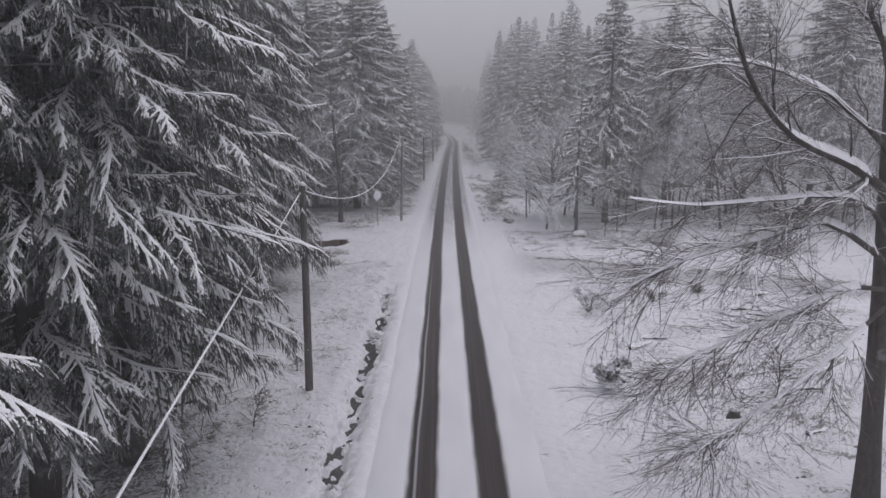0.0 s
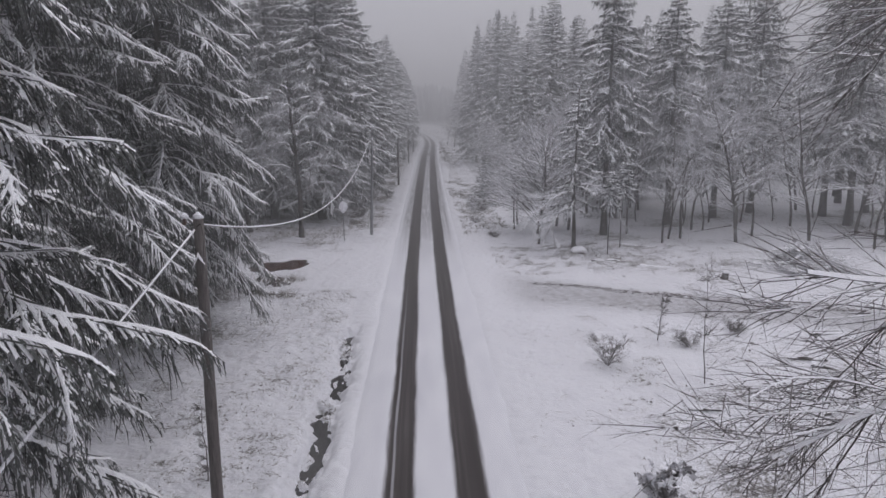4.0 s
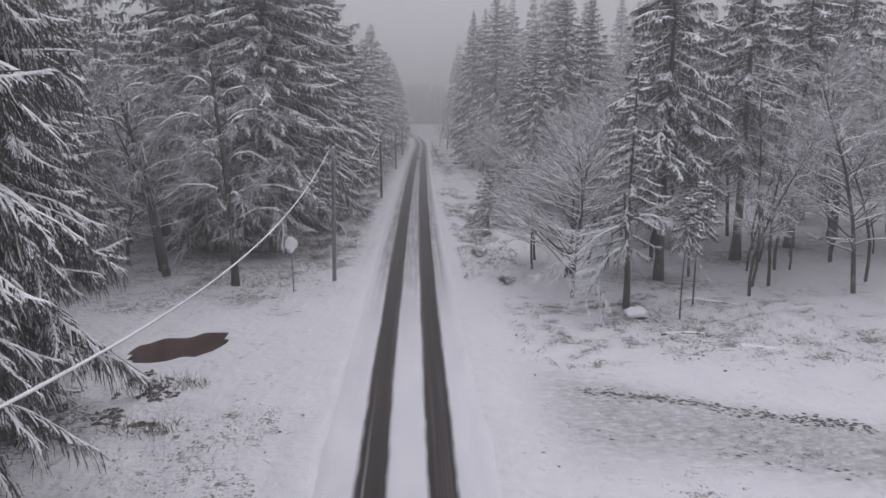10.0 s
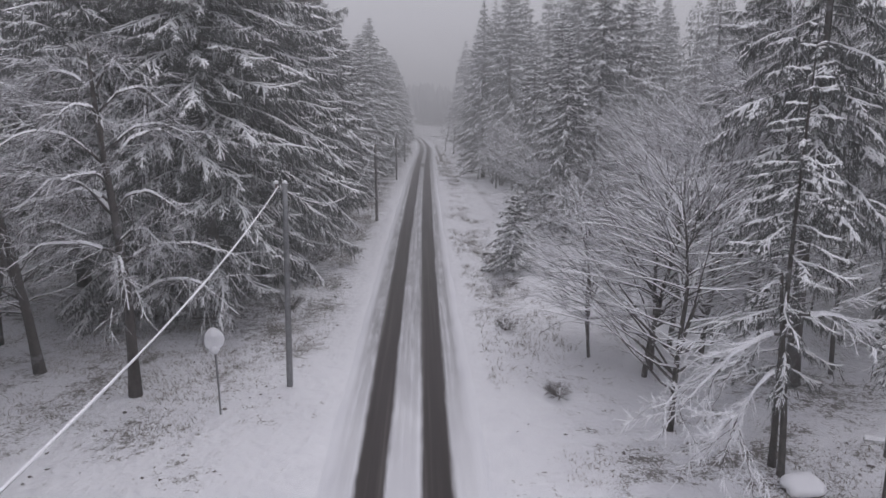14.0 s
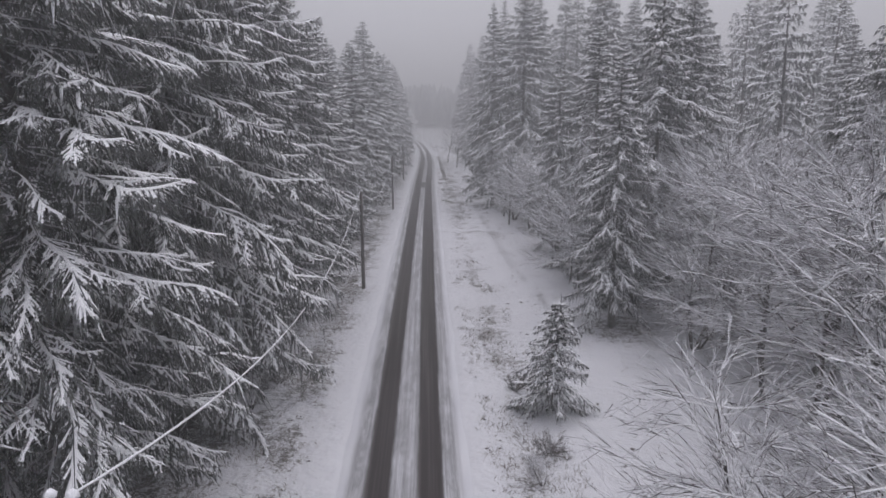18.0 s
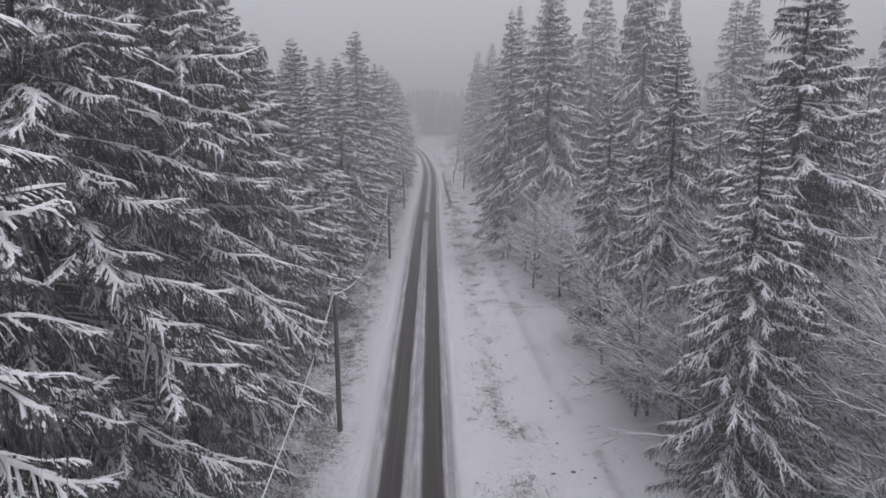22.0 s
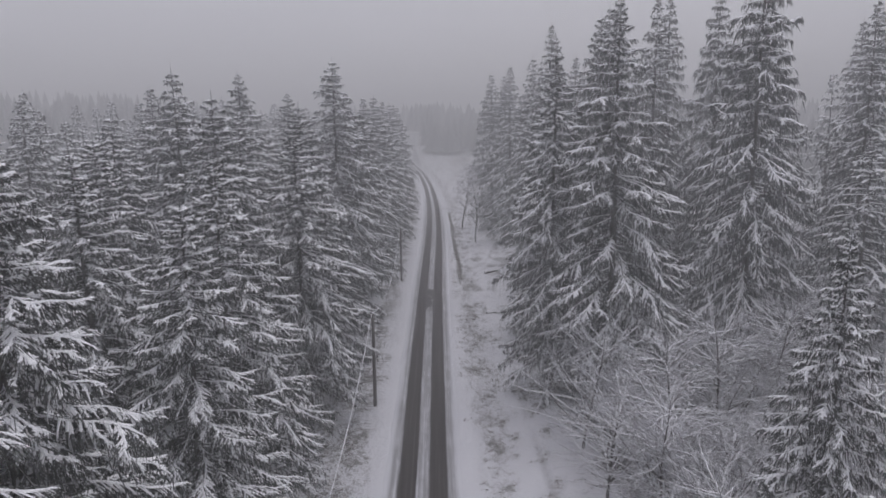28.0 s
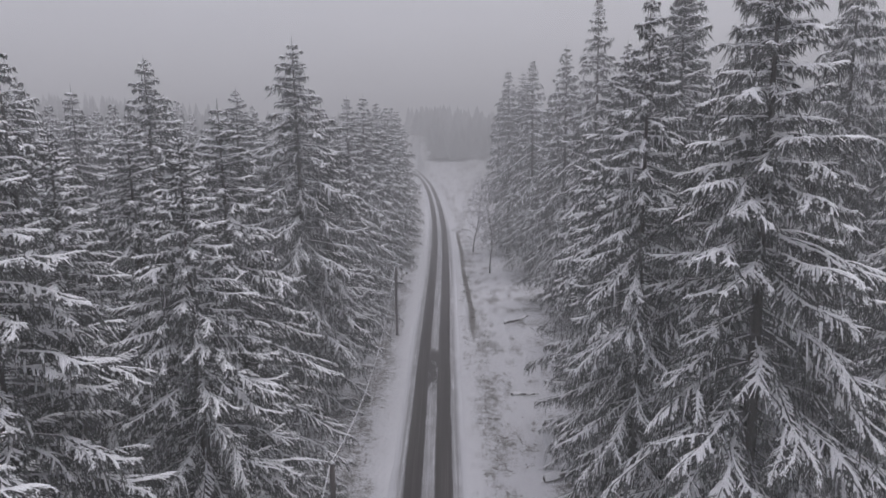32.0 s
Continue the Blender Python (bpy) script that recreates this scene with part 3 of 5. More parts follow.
ru = np.arange(-2.3, 2.31, 0.1)
rv = axis([(-60, 8, 2), (8, 240, 0.6), (240, 470, 3)])
Ug, Vg = np.meshgrid(ru, rv)
trk = np.minimum(np.abs(Ug + 0.86), np.abs(Ug - 0.83))
Zr = 0.035 * sstep(trk, 0.28, 0.46) + 0.012 * (vnoise(Ug * 3, Vg * 0.7, 4) - 0.5) + 0.02 - 0.055 * sstep(np.abs(Ug), 1.95, 2.3)
Xr = road_x(Vg) + Ug
i, j = np.meshgrid(np.arange(len(rv) - 1), np.arange(len(ru) - 1), indexing="ij")
k0 = i * len(ru) + j
F = np.stack([k0, k0 + 1, k0 + len(ru) + 1, k0 + len(ru)], -1).reshape(-1, 4)
me = mesh_from("road", np.stack([Xr, Vg, Zr], -1).reshape(-1, 3), F, M_ROAD, True)
lay = me.uv_layers.new(name="UVMap")
lay.data.foreach_set("uv", np.stack([Ug, Vg], -1).reshape(-1, 2)[F.ravel()].astype(np.float32).ravel())
tagged(new("road", me), "narrow asphalt road under packed snow with two wet dark wheel tracks", "road", kind="structure")

bm = bmesh.new()
bmesh.ops.create_cube(bm, size=1.0, matrix=Matrix.Translation((0, 350, MIST_TOP / 2 - 1)) @ Matrix.Diagonal((1400, 1300, MIST_TOP + 2, 1)))
me = bpy.data.meshes.new("backdrop_mist")
bm.to_mesh(me)
bm.free()
me.materials.append(M_MIST)
tagged(new("backdrop_mist", me), "thin grey winter mist hanging over the whole forest", "mist", kind="structure")


# ---- spruces ----
def spruce_meshes(seed, H, R, low, whorl=0.7, per=4.6, dens=5.5, big=1.0, snowy=0.6, sparse=0.0, fork=True, slope=0.36, inner=0.6, fine=4, droop=1.0):
    """Trunk, crown and snow meshes of a spruce: whorls of limbs, each with rows of drooping branchlets that carry snow."""
    rng = np.random.default_rng(seed)
    crown, snow, trunk = Bag(), Bag(), Bag()
    zt = np.linspace(0, 1, 12)
    wob = 0.12 * np.stack([np.sin(zt * 3 + seed), np.cos(zt * 2.3 + seed * 2)], -1) * zt[:, None]
    rad = (0.0125 if H > 15 else 0.007) * H * (1 - zt) ** 0.95 + 0.012
    rad[0] *= 1.35
    tube(trunk, np.column_stack([wob, zt * H - 0.15]), rad, 9)
    up = np.array([0, 0, 1.0])
    rows = []  # x, y, z, heading, length, elevation, sag, lift, bend, snow share
    z = low
    while z < H - 0.1:
        t = (z - low) / (H - low)
        n = max(4, int(round(per * (1.08 + 0.08 * t) + rng.normal(0, 0.6))))
        ph0 = rng.uniform(0, 6.28)
        for q in range(n):
            if rng.random() < sparse:
                continue
            zb = min(z + rng.uniform(-0.28, 0.28) * whorl * (1 - 0.6 * t), H - 0.05)
            phi = ph0 + q * 6.283 / n + rng.normal(0, 0.22)
            L = R * math.tanh(slope * max(H - zb, 0.15) / R) * rng.uniform(0.72, 1.12) * (0.80 + 0.20 * min(1, t * 8)) + 0.12
            x0, y0 = wob[min(int(zb / H * 11), 11)]
            el = (-0.20 if droop == 1 else 0.05) * (1 - t) + 0.42 * t ** 2.6 + rng.normal(0, 0.09)
            sag, lift = droop * (0.42 - 0.22 * t) * rng.uniform(0.5, 1.4), 0.17 * (1 - 0.6 * t) * rng.uniform(0.5, 1.4)
            rows.append((x0, y0, zb, phi, L, el, sag, lift, rng.normal(0, 0.14), 1.0))
            if rng.random() < inner:
                rows.append((x0, y0, max(zb - 0.3 * whorl, 0.3), phi + rng.uniform(0.3, 0.9), 0.55 * L, el - 0.05, 0.45, 0.0, 0.0, 0.35))
        z += whorl * rng.uniform(0.8, 1.2) * (1.0 - 0.62 * t)

    def at_s(A, s):
        out = np.column_stack([np.cos(A[:, 3]), np.sin(A[:, 3]), 0 * s])
        side = np.column_stack([-out[:, 1], out[:, 0], 0 * s])
        L = A[:, 4]
        wave = 0.035 * s * np.sin(9 * s + A[:, 3] * 5)
        rise = np.tan(A[:, 5]) * s - A[:, 6] * s ** 2.0 + A[:, 7] * s ** 4 + 0.7 * wave
        return A[:, :3] + out * (L * s)[:, None] + side * (L * (A[:, 8] * s * s + wave))[:, None] + up * (L * rise)[:, None], out, side

    A = np.array(rows)
    if fork:
        big_limbs = np.repeat(A[A[:, 4] > 1.6], 2, axis=0)
        big_limbs = big_limbs[rng.random(len(big_limbs)) < np.clip(big_limbs[:, 4] / 3.4, 0.3, 1)]
        s0 = rng.uniform(0.3, 0.75, len(big_limbs))
        P, _, _ = at_s(big_limbs, s0)
        B = big_limbs.copy()
        B[:, :3] = P
        B[:, 3] += rng.choice([-1.0, 1.0], len(B)) * rng.uniform(0.35, 0.85, len(B))
        B[:, 4] *= rng.uniform(0.28, 0.45, len(B)) * (1.25 - 0.6 * s0)
        B[:, 5] = -0.22 + rng.normal(0, 0.14, len(B))
        A = np.concatenate([A, B])
    # woody core and the saddle of snow along each limb
    n2 = 24 if big < 1.4 else 8
    ss = np.linspace(0, 1, 4)
    for row in A[A[:, 4] > 0.5]:
        tube(crown, at_s(np.repeat(row[None], 4, 0), ss)[0], np.maximum(0.020 * row[4] ** 0.5 * (1 - 0.8 * ss), 0.006), 3, False)
    m = len(A)
    AA = np.repeat(A, n2, axis=0)
    s2 = np.tile(np.linspace(0.05, 1.0, n2), m)
    C, out, side = at_s(AA, s2)
    lump = vnoise(s2 * AA[:, 4] * 1.7, AA[:, 2] * 3.7 + AA[:, 3] * 9, 33)
    w = (0.020 + 0.0025 * AA[:, 4]) * big ** 0.6 * np.interp(s2, [0, 0.2, 0.6, 0.92, 1], [0.35, 0.8, 1.0, 0.8, 0.3]) * np.clip(2.6 * lump + 1.1 * snowy * AA[:, 9] - 1.05, 0.06, 1.35)
    l2, r2 = (w * rng.uniform(0.2, 1.9, m * n2))[:, None], (w * rng.uniform(0.2, 1.9, m * n2))[:, None]
    ridge = C + up * (0.02 + 0.55 * w * rng.uniform(0.5, 1.4, m * n2))[:, None]
    V = np.stack([C - side * l2 - up * l2 * 0.45, ridge, C + side * r2 - up * r2 * 0.45], 1).reshape(-1, 3)
    a = (np.arange(m)[:, None] * n2 + np.arange(n2 - 1)).reshape(-1, 1) * 3
    snow.add(V, np.concatenate([a + [0, 1, 4], a + [0, 4, 3], a + [1, 2, 5], a + [1, 5, 4]]))
    # branchlets along both sides
    nb = np.maximum(4, (A[:, 4] * dens * 2 * np.interp(A[:, 2] / H, [0.6, 0.85], [1.0, 1.5])).astype(int))
    i = np.repeat(np.arange(m), nb)
    k = len(i)
    Ab = A[i]
    s = rng.uniform(0.10, 1.0, k) ** 0.85
    sg = rng.choice([-1.0, 1.0], k)
    P0, out, side = at_s(Ab, s)
    tang = unit(at_s(Ab, np.minimum(s + 0.03, 1.03))[0] - at_s(Ab, s - 0.01)[0])
    ang = np.interp(s, [0, 0.6, 1.0], [1.15, 0.95, 0.25]) * rng.uniform(0.7, 1.2, k)
    d = tang * np.cos(ang)[:, None] + side * (sg * np.sin(ang))[:, None]
    ln = 0.33 * Ab[:, 4] ** 0.5 * np.interp(s, [0.1, 0.35, 0.65, 0.9, 1.0], [0.45, 0.95, 1.0, 0.7, 0.5]) * rng.uniform(0.55, 1.35, k) * big ** 0.25
    hang = rng.uniform(0.3, 1.25, k) * np.clip(0.35 + 0.35 * Ab[:, 4] ** 0.5, 0.3, 1.0)
    u = np.array([0.0, 0.5, 1.0])
    path = P0[:, None] + d[:, None] * (ln[:, None] * u * (1 - 0.25 * hang[:, None] * u))[..., None] - up * (ln[:, None] * hang[:, None] * (0.25 * u + 0.75 * u * u))[..., None]
    q = unit(np.cross(d, up))
    wd = (0.024 * big * np.clip(ln / 0.5, 0.55, 1.3))[:, None] * np.array([0.85, 1.0, 0.15]) * rng.uniform(0.75, 1.3, (k, 3))
    lo = path - up * (0.55 * wd)[..., None]
    V = np.stack([lo - q[:, None] * wd[..., None], path, lo + q[:, None] * wd[..., None]], 2).reshape(-1, 3)
    a = (np.arange(k)[:, None] * 3 + np.arange(2)).reshape(-1, 1) * 3
    crown.add(V, np.concatenate([a + [0, 1, 4], a + [0, 4, 3], a + [1, 2, 5], a + [1, 5, 4]]))
    # clumps of snow on the branchlets, each a small ragged cushion
    share = np.clip(snowy * Ab[:, 9] * np.interp(s, [0.1, 0.35, 0.7, 1.0], [0.40, 0.9, 1.1, 1.1]) * (0.92 + 1.3 * (vnoise(s * Ab[:, 4] * 0.8, Ab[:, 2] * 2.9 + Ab[:, 3] * 7, 35) - 0.5)), 0.06, 1.0)

    def clumps(count, size_lo, size_hi, out_lo, out_hi):
        j = np.repeat(np.arange(k), count)
        j = j[rng.random(len(j)) < share[j]]
        n = len(j)
        f = np.maximum(rng.uniform(out_lo, out_hi, n), 0)
        seg = np.minimum((f * 2).astype(int), 1)
        g = (f * 2 - seg)[:, None]
        c0 = path[j, seg] * (1 - g) + path[j, seg + 1] * g + rng.normal(0, 0.012 * big, (n, 3))
        t3 = unit(path[j, seg + 1] - path[j, seg])
        r = (rng.uniform(size_lo, size_hi, n) * big ** 0.85 * np.clip(ln[j] / 0.5, 0.6, 1.15))[:, None]
        la, lb = r * rng.uniform(0.9, 2.2, (n, 1)), r * rng.uniform(0.5, 1.0, (n, 1))
        ends = [c0 + t3 * la - up * r * 0.25, c0 + q[j] * lb - up * r * rng.uniform(0.1, 0.7, (n, 1)), c0 - t3 * la * rng.uniform(0.5, 1, (n, 1)) - up * r * 0.1, c0 - q[j] * lb - up * r * rng.uniform(0.1, 0.7, (n, 1))]
        V = np.stack(ends + [c0 + up * (r * rng.uniform(0.35, 0.8, (n, 1)) + 0.012)], 1).reshape(-1, 3)
        e = np.arange(n)[:, None] * 5
        snow.add(V, np.concatenate([e + [0, 1, 4], e + [1, 2, 4], e + [2, 3, 4], e + [3, 0, 4]]))

    clumps(6 if fine > 3 else 3 if fine > 2 else 1, 0.016, 0.040, -0.12, 0.62)
    # fingers of snow drooping off the limb along the branchlets
    ws = wd * rng.uniform(0.5, 1.3, (k, 3)) * np.array([1.15, 0.95, 1.6])
    top = path + up * (0.014 * big + 0.40 * ws)[..., None]
    lo = path + up * (0.006 * big - 0.45 * ws)[..., None]
    V = np.stack([lo - q[:, None] * ws[..., None], top, lo + q[:, None] * ws[..., None]], 2).reshape(-1, 3)
    a = a[(rng.random((k, 2)) < share[:, None] * np.array([0.85, 0.14])).ravel()]
    snow.add(V, np.concatenate([a + [0, 1, 4], a + [0, 4, 3], a + [1, 2, 5], a + [1, 5, 4]]))

    def slivers(bag, count, lo_len, hi_len, half, drop, chance, raised):
        """Needle sprays or tufts of snow that stick out of the branchlets."""
        j = np.repeat(np.arange(k), count)
        j = j[rng.random(len(j)) < (chance if isinstance(chance, float) else chance[j])]
        n = len(j)
        f = rng.uniform(0.05, 1.0, n)
        seg = np.minimum((f * 2).astype(int), 1)
        g = (f * 2 - seg)[:, None]
        b0 = path[j, seg] * (1 - g) + path[j, seg + 1] * g + up * raised
        sgn = rng.choice([-1.0, 1.0], n)[:, None]
        reach = (rng.uniform(lo_len, hi_len, n) * big ** 0.6 * np.clip(ln[j] / 0.5, 0.5, 1.2))[:, None]
        tip = b0 + reach * (q[j] * sgn * rng.uniform(0.15, 0.8, (n, 1)) + d[j] * rng.uniform(0.1, 0.8, (n, 1)) - up * rng.uniform(*drop, (n, 1)))
        hb = d[j] * (half * big * rng.uniform(0.7, 1.4, (n, 1)))
        bag.tris(np.stack([b0 - hb, b0 + hb, tip], 1))

    slivers(crown, fine, 0.10, 0.30, 0.020, (0.5, 1.6), 1.0, 0.0)
    slivers(snow, 1, 0.05, 0.15, 0.014, (0.1, 0.9), share, 0.02)
    # curtains of thin shoots under the limbs
    nc = (A[:, 4] * dens * 1.3).astype(int)
    i = np.repeat(np.arange(m), nc)
    P0, out, side = at_s(A[i], rng.uniform(0.05, 0.9, len(i)))
    n = len(i)
    tip = P0 + rng.normal(0, 0.10, (n, 3)) - up * rng.uniform(0.15, 0.65, (n, 1)) * np.clip(A[i, 4:5] / 3, 0.3, 1.1)
    hb = out * (0.026 * big * rng.uniform(0.6, 1.4, (n, 1)))
    crown.tris(np.stack([P0 - hb, P0 + hb, tip], 1))
    tube(crown, [(*wob[-1], H - 0.5), (*wob[-1], H + 0.25)], [0.025, 0.008], 4)
    return trunk.mesh("trunk", M_BARK, True), crown.mesh("crown", M_NEEDLE), snow.mesh("snow", M_BRANCH_SNOW)


def spruce(meshes, label, group):
    root = new("spruce_tree")
    for name, me in zip(("trunk", "crown", "snow"), meshes):
        part(name, me, root)
    return tagged(root, label, "tree", group)


KINDS = {}
DISTANT = []


def plant(kind, x, y, sx, sz, turn):
    """Plant a spruce of that kind: the first is built, the others copied."""
    m = Matrix.LocRotScale((x, y, float(height(x, y)) - 0.05), Euler((0, 0, turn)), (sx, sx, sz))
    if kind == "far" and (y > 180 or abs(x) > 33):
        DISTANT.append(np.array(m))
        return None
    if kind not in KINDS:
        KINDS[kind] = spruce(spruce_meshes(**SPRUCE_KINDS[kind]), SPRUCE_LABEL[kind], "spruces along the road")
        KINDS[kind].matrix_basis = m
        return KINDS[kind]
    ob = KINDS[kind]
    keep = ob.matrix_basis.copy()
    ob.matrix_basis = Matrix()
    c = copy_thing(ob, m)
    ob.matrix_basis = keep
    return c


SPRUCE_KINDS = {
    "hero": dict(seed=5, H=22, R=5.2, low=3.7, whorl=0.95, per=4.8, dens=11.5, big=0.9, snowy=1.12, slope=0.55, inner=0.45, droop=1.7),
    "near_a": dict(seed=11, H=22, R=5.0, low=2.2, whorl=0.94, per=5.0, dens=10, big=0.95, snowy=1.12, slope=0.62, inner=0.45),
    "near_b": dict(seed=23, H=22, R=5.0, low=2.8, whorl=0.94, per=5.0, dens=10, big=0.95, snowy=1.2, slope=0.58, inner=0.45),
    "near_c": dict(seed=37, H=18, R=4.6, low=1.3, whorl=0.90, per=5.0, dens=10, big=0.95, snowy=1.2, slope=0.62, inner=0.45),
    "cone_a": dict(seed=43, H=20, R=5.0, low=1.6, whorl=0.94, per=5.0, dens=8.5, big=1.1, snowy=1.15, slope=0.42, inner=0.5),
    "cone_b": dict(seed=47, H=20, R=5.0, low=2.6, whorl=0.94, per=5.0, dens=8.5, big=1.1, snowy=1.15, slope=0.40, inner=0.5),
    "mid_a": dict(seed=41, H=22, R=5.0, low=2.0, whorl=1.02, per=4.8, dens=4.6, big=1.6, snowy=0.90, slope=0.40, inner=0.25, fine=4),
    "mid_b": dict(seed=53, H=22, R=5.0, low=2.4, whorl=1.02, per=4.8, dens=4.6, big=1.6, snowy=1.0, slope=0.37, inner=0.25, fine=3),
    "far": dict(seed=67, H=22, R=4.9, low=3.0, whorl=1.3, per=4.6, dens=1.7, big=3.3, snowy=0.85, fork=False, slope=0.38, inner=0.0, fine=3),
    "high": dict(seed=91, H=18.5, R=3.6, low=6.2, whorl=0.80, per=4.6, dens=7, big=1.2, snowy=0.95, sparse=0.12, slope=0.46, inner=0.5),
    "young": dict(seed=71, H=4, R=1.4, low=0.15, whorl=0.34, per=5.4, dens=12, big=0.75, snowy=1.05, sparse=0.10, fork=False, slope=0.46, inner=0.2),
    "topknot": dict(seed=87, H=5.4, R=1.0, low=3.5, whorl=0.22, per=5, dens=12, big=0.75, snowy=1.25, fork=False, slope=0.7, inner=0.0),
    "thin": dict(seed=83, H=11, R=1.9, low=2.8, whorl=0.50, per=3.8, dens=10, big=0.8, snowy=1.1, sparse=0.45, fork=False, slope=0.30, inner=0.0),
}
SPRUCE_LABEL = {
    "hero": "huge old spruce with bare lower trunk and heavy drooping snow-laden limbs",
    "near_a": "tall Norway spruce with drooping dark branches laden with snow", "near_b": "tall dense spruce, snow lying along every drooping limb",
    "near_c": "medium spruce with snow-dusted layered branches", "cone_a": "conical spruce with snow-laden drooping tiers of branches", "cone_b": "conical spruce with a short bare trunk and snowy tiers",
    "mid_a": "tall spruce in light mist, branches dusted with snow",
    "mid_b": "snowy spruce in the forest edge behind the road", "far": "distant spruce fading into the winter mist",
    "high": "tall spruce with a bare lower trunk behind the clearing", "young": "small young spruce in the verge, thickly covered in snow", "topknot": "thin bare-stemmed sapling with a drooping snow-laden crown", "thin": "slim young spruce with bare lower trunk and snowy top",
}
rng = np.random.default_rng(5)
for n, (x, y, h, r, low) in enumerate(SPRUCE_LEFT + SPRUCE_RIGHT):
    if n in (0, 1, 3, 4, 11):
        kind = "hero"
    elif x > 0 and y < 65:
        kind = "high"
    elif y < 156 and abs(x) < 20 and (x > 0 or y > 97):
        kind = "cone_b" if 126 < y < 132 else ("cone_a", "cone_b")[n % 2]
    elif y < 135 and abs(x) < 13.7:
        kind = ("near_a", "near_b", "near_c")[n % 3] if h > 18.5 else ("near_c", "near_b")[n % 2]
    else:
        kind = ("mid_a", "mid_b")[n % 2]
    K = SPRUCE_KINDS[kind]
    plant(kind, x, y, (1.36 if kind[:4] == "cone" else 1.12) * r / K["R"], h / K["H"], rng.uniform(0, 6.28))
for (x, y, h, r, low), kind in zip(SMALL_SPRUCE, ("thin", "young", "topknot", "topknot")):
    K = SPRUCE_KINDS[kind]
    plant(kind, x, y, r / K["R"], h / K["H"], rng.uniform(0, 6.28))

# forest behind the edges
taken = [tuple(p) for p in TRUNKS]


def free(x, y, d):
    return all((x - a) ** 2 + (y - c) ** 2 > d * d for a, c in taken)


rng = np.random.default_rng(10)
for tries in range(900):
    x, y = rng.uniform(-48, -12), rng.uniform(88, 215)
    if not free(x, y, 4.6) or len(taken) > 190:
        continue
    taken.append((x, y))
    h = rng.uniform(15.5, 20) if y < 130 else rng.uniform(18, 23)
    kind = ("mid_a", "mid_b")[tries % 2] if y < 150 and x > -30 else "far"
    plant(kind, x, y, rng.uniform(0.9, 1.12), h / 22, rng.uniform(0, 6.28))

# the same forest going on behind the rows beside the road
rng = np.random.default_rng(12)
for x0, x1, y0, y1, gap, most in [(-62, -15.5, -12, 96, 5.6, 95), (30, 76, 60, 134, 6.0, 55), (44, 76, -5, 58, 6.5, 30)]:
    count = 0
    for tries in range(700):
        x, y = rng.uniform(x0, x1), rng.uniform(y0, y1)
        if count >= most or not free(x, y, gap) or side_track(x, y) > 0.05:
            continue
        count += 1
        taken.append((x, y))
        plant("far", x, y, rng.uniform(0.85, 1.1), rng.uniform(17, 23) / 22, rng.uniform(0, 6.28))

rng = np.random.default_rng(9)
tries = 0
while tries < 900:
    tries += 1
    y = rng.uniform(0, 330)
    left = rng.random() < 0.55
    x = rng.uniform(-70, -15.5) if left else rng.uniform(16, 75)
    if y > 160:
        x = road_x(y) + (rng.uniform(-60, -7.5) if left else rng.uniform(12.0 + 0.03 * y, 60))
    if left and y > 210 and rng.random() < 0.4:
        continue
    if not left and y < 134 and (x < 26 + rng.uniform(0, 14) or y < 66 or 100 < y < 132):
        continue
    gap = 4.4 if left else 5.0
    if not free(x, y, gap) or len(taken) > 450 or abs(x) > 24 + 0.18 * y:
        continue
    taken.append((x, y))
    h = rng.uniform(17, 23) if left else rng.uniform(17, 24)
    kind = "mid_b" if abs(x) < 22 and y < 100 else "far"
    K = SPRUCE_KINDS[kind]
    plant(kind, x, y, rng.uniform(0.85, 1.1), h / K["H"], rng.uniform(0, 6.28))

# the deep forest, too far off to tell its trees apart, as one mass
pieces, base = [], 0
for me, slot in zip(spruce_meshes(seed=97, H=22, R=4.9, low=3.0, whorl=1.7, per=4.2, dens=0.9, big=4.2, snowy=0.85, fork=False, slope=0.38, inner=0.0, fine=1), (0, 1, 2)):
    co = np.empty(len(me.vertices) * 3, np.float32)
    me.vertices.foreach_get("co", co)
    idx = np.empty(len(me.loops), np.int32)
    me.loops.foreach_get("vertex_index", idx)
    pieces.append((np.column_stack([co.reshape(-1, 3), np.ones(len(co) // 3)]), idx.reshape(-1, 3), slot))
V, F, S = [], [], []
for m in DISTANT:
    for co, idx, slot in pieces:
        V.append((co @ m.T)[:, :3])
        F.append(idx + base)
        S.append(np.full(len(idx), slot, np.int32))
        base += len(co)
me = mesh_from("deep_forest", np.concatenate(V), np.concatenate(F), M_BARK)
me.materials.append(M_NEEDLE)
me.materials.append(M_BRANCH_SNOW)
me.polygons.foreach_set("material_index", np.concatenate(S))
tagged(new("deep_forest", me), "deep snowy spruce forest stretching away behind the roadside rows", "forest", kind="stuff")


# ---- bare trees and shrubs ----
def bend_path(rng, p, d, L, n, wob, lift):
    """A crooked path of n + 1 points."""
    P = [np.array(p, float)]
    d = unit(np.array(d, float))
    for q in range(n):
        d = unit(d + rng.normal(0, wob, 3) + np.array([0, 0, lift]))
        P.append(P[-1] + d * (L / n))
    return np.array(P)


def ribbons(bag, A, B, C, w, rng):
    """Thin twigs from A through B to C as flat tapering slivers."""
    d = unit(C - A)
    s = unit(np.cross(d, rng.normal(0, 1, A.shape)))
    w = w[:, None]
    T = np.stack([np.stack([A - s * w, A + s * w, B + s * w * 0.7], 1), np.stack([A - s * w, B + s * w * 0.7, B - s * w * 0.7], 1), np.stack([B - s * w * 0.7, B + s * w * 0.7, C], 1)], 1)
    bag.tris(T.reshape(-1, 3, 3))


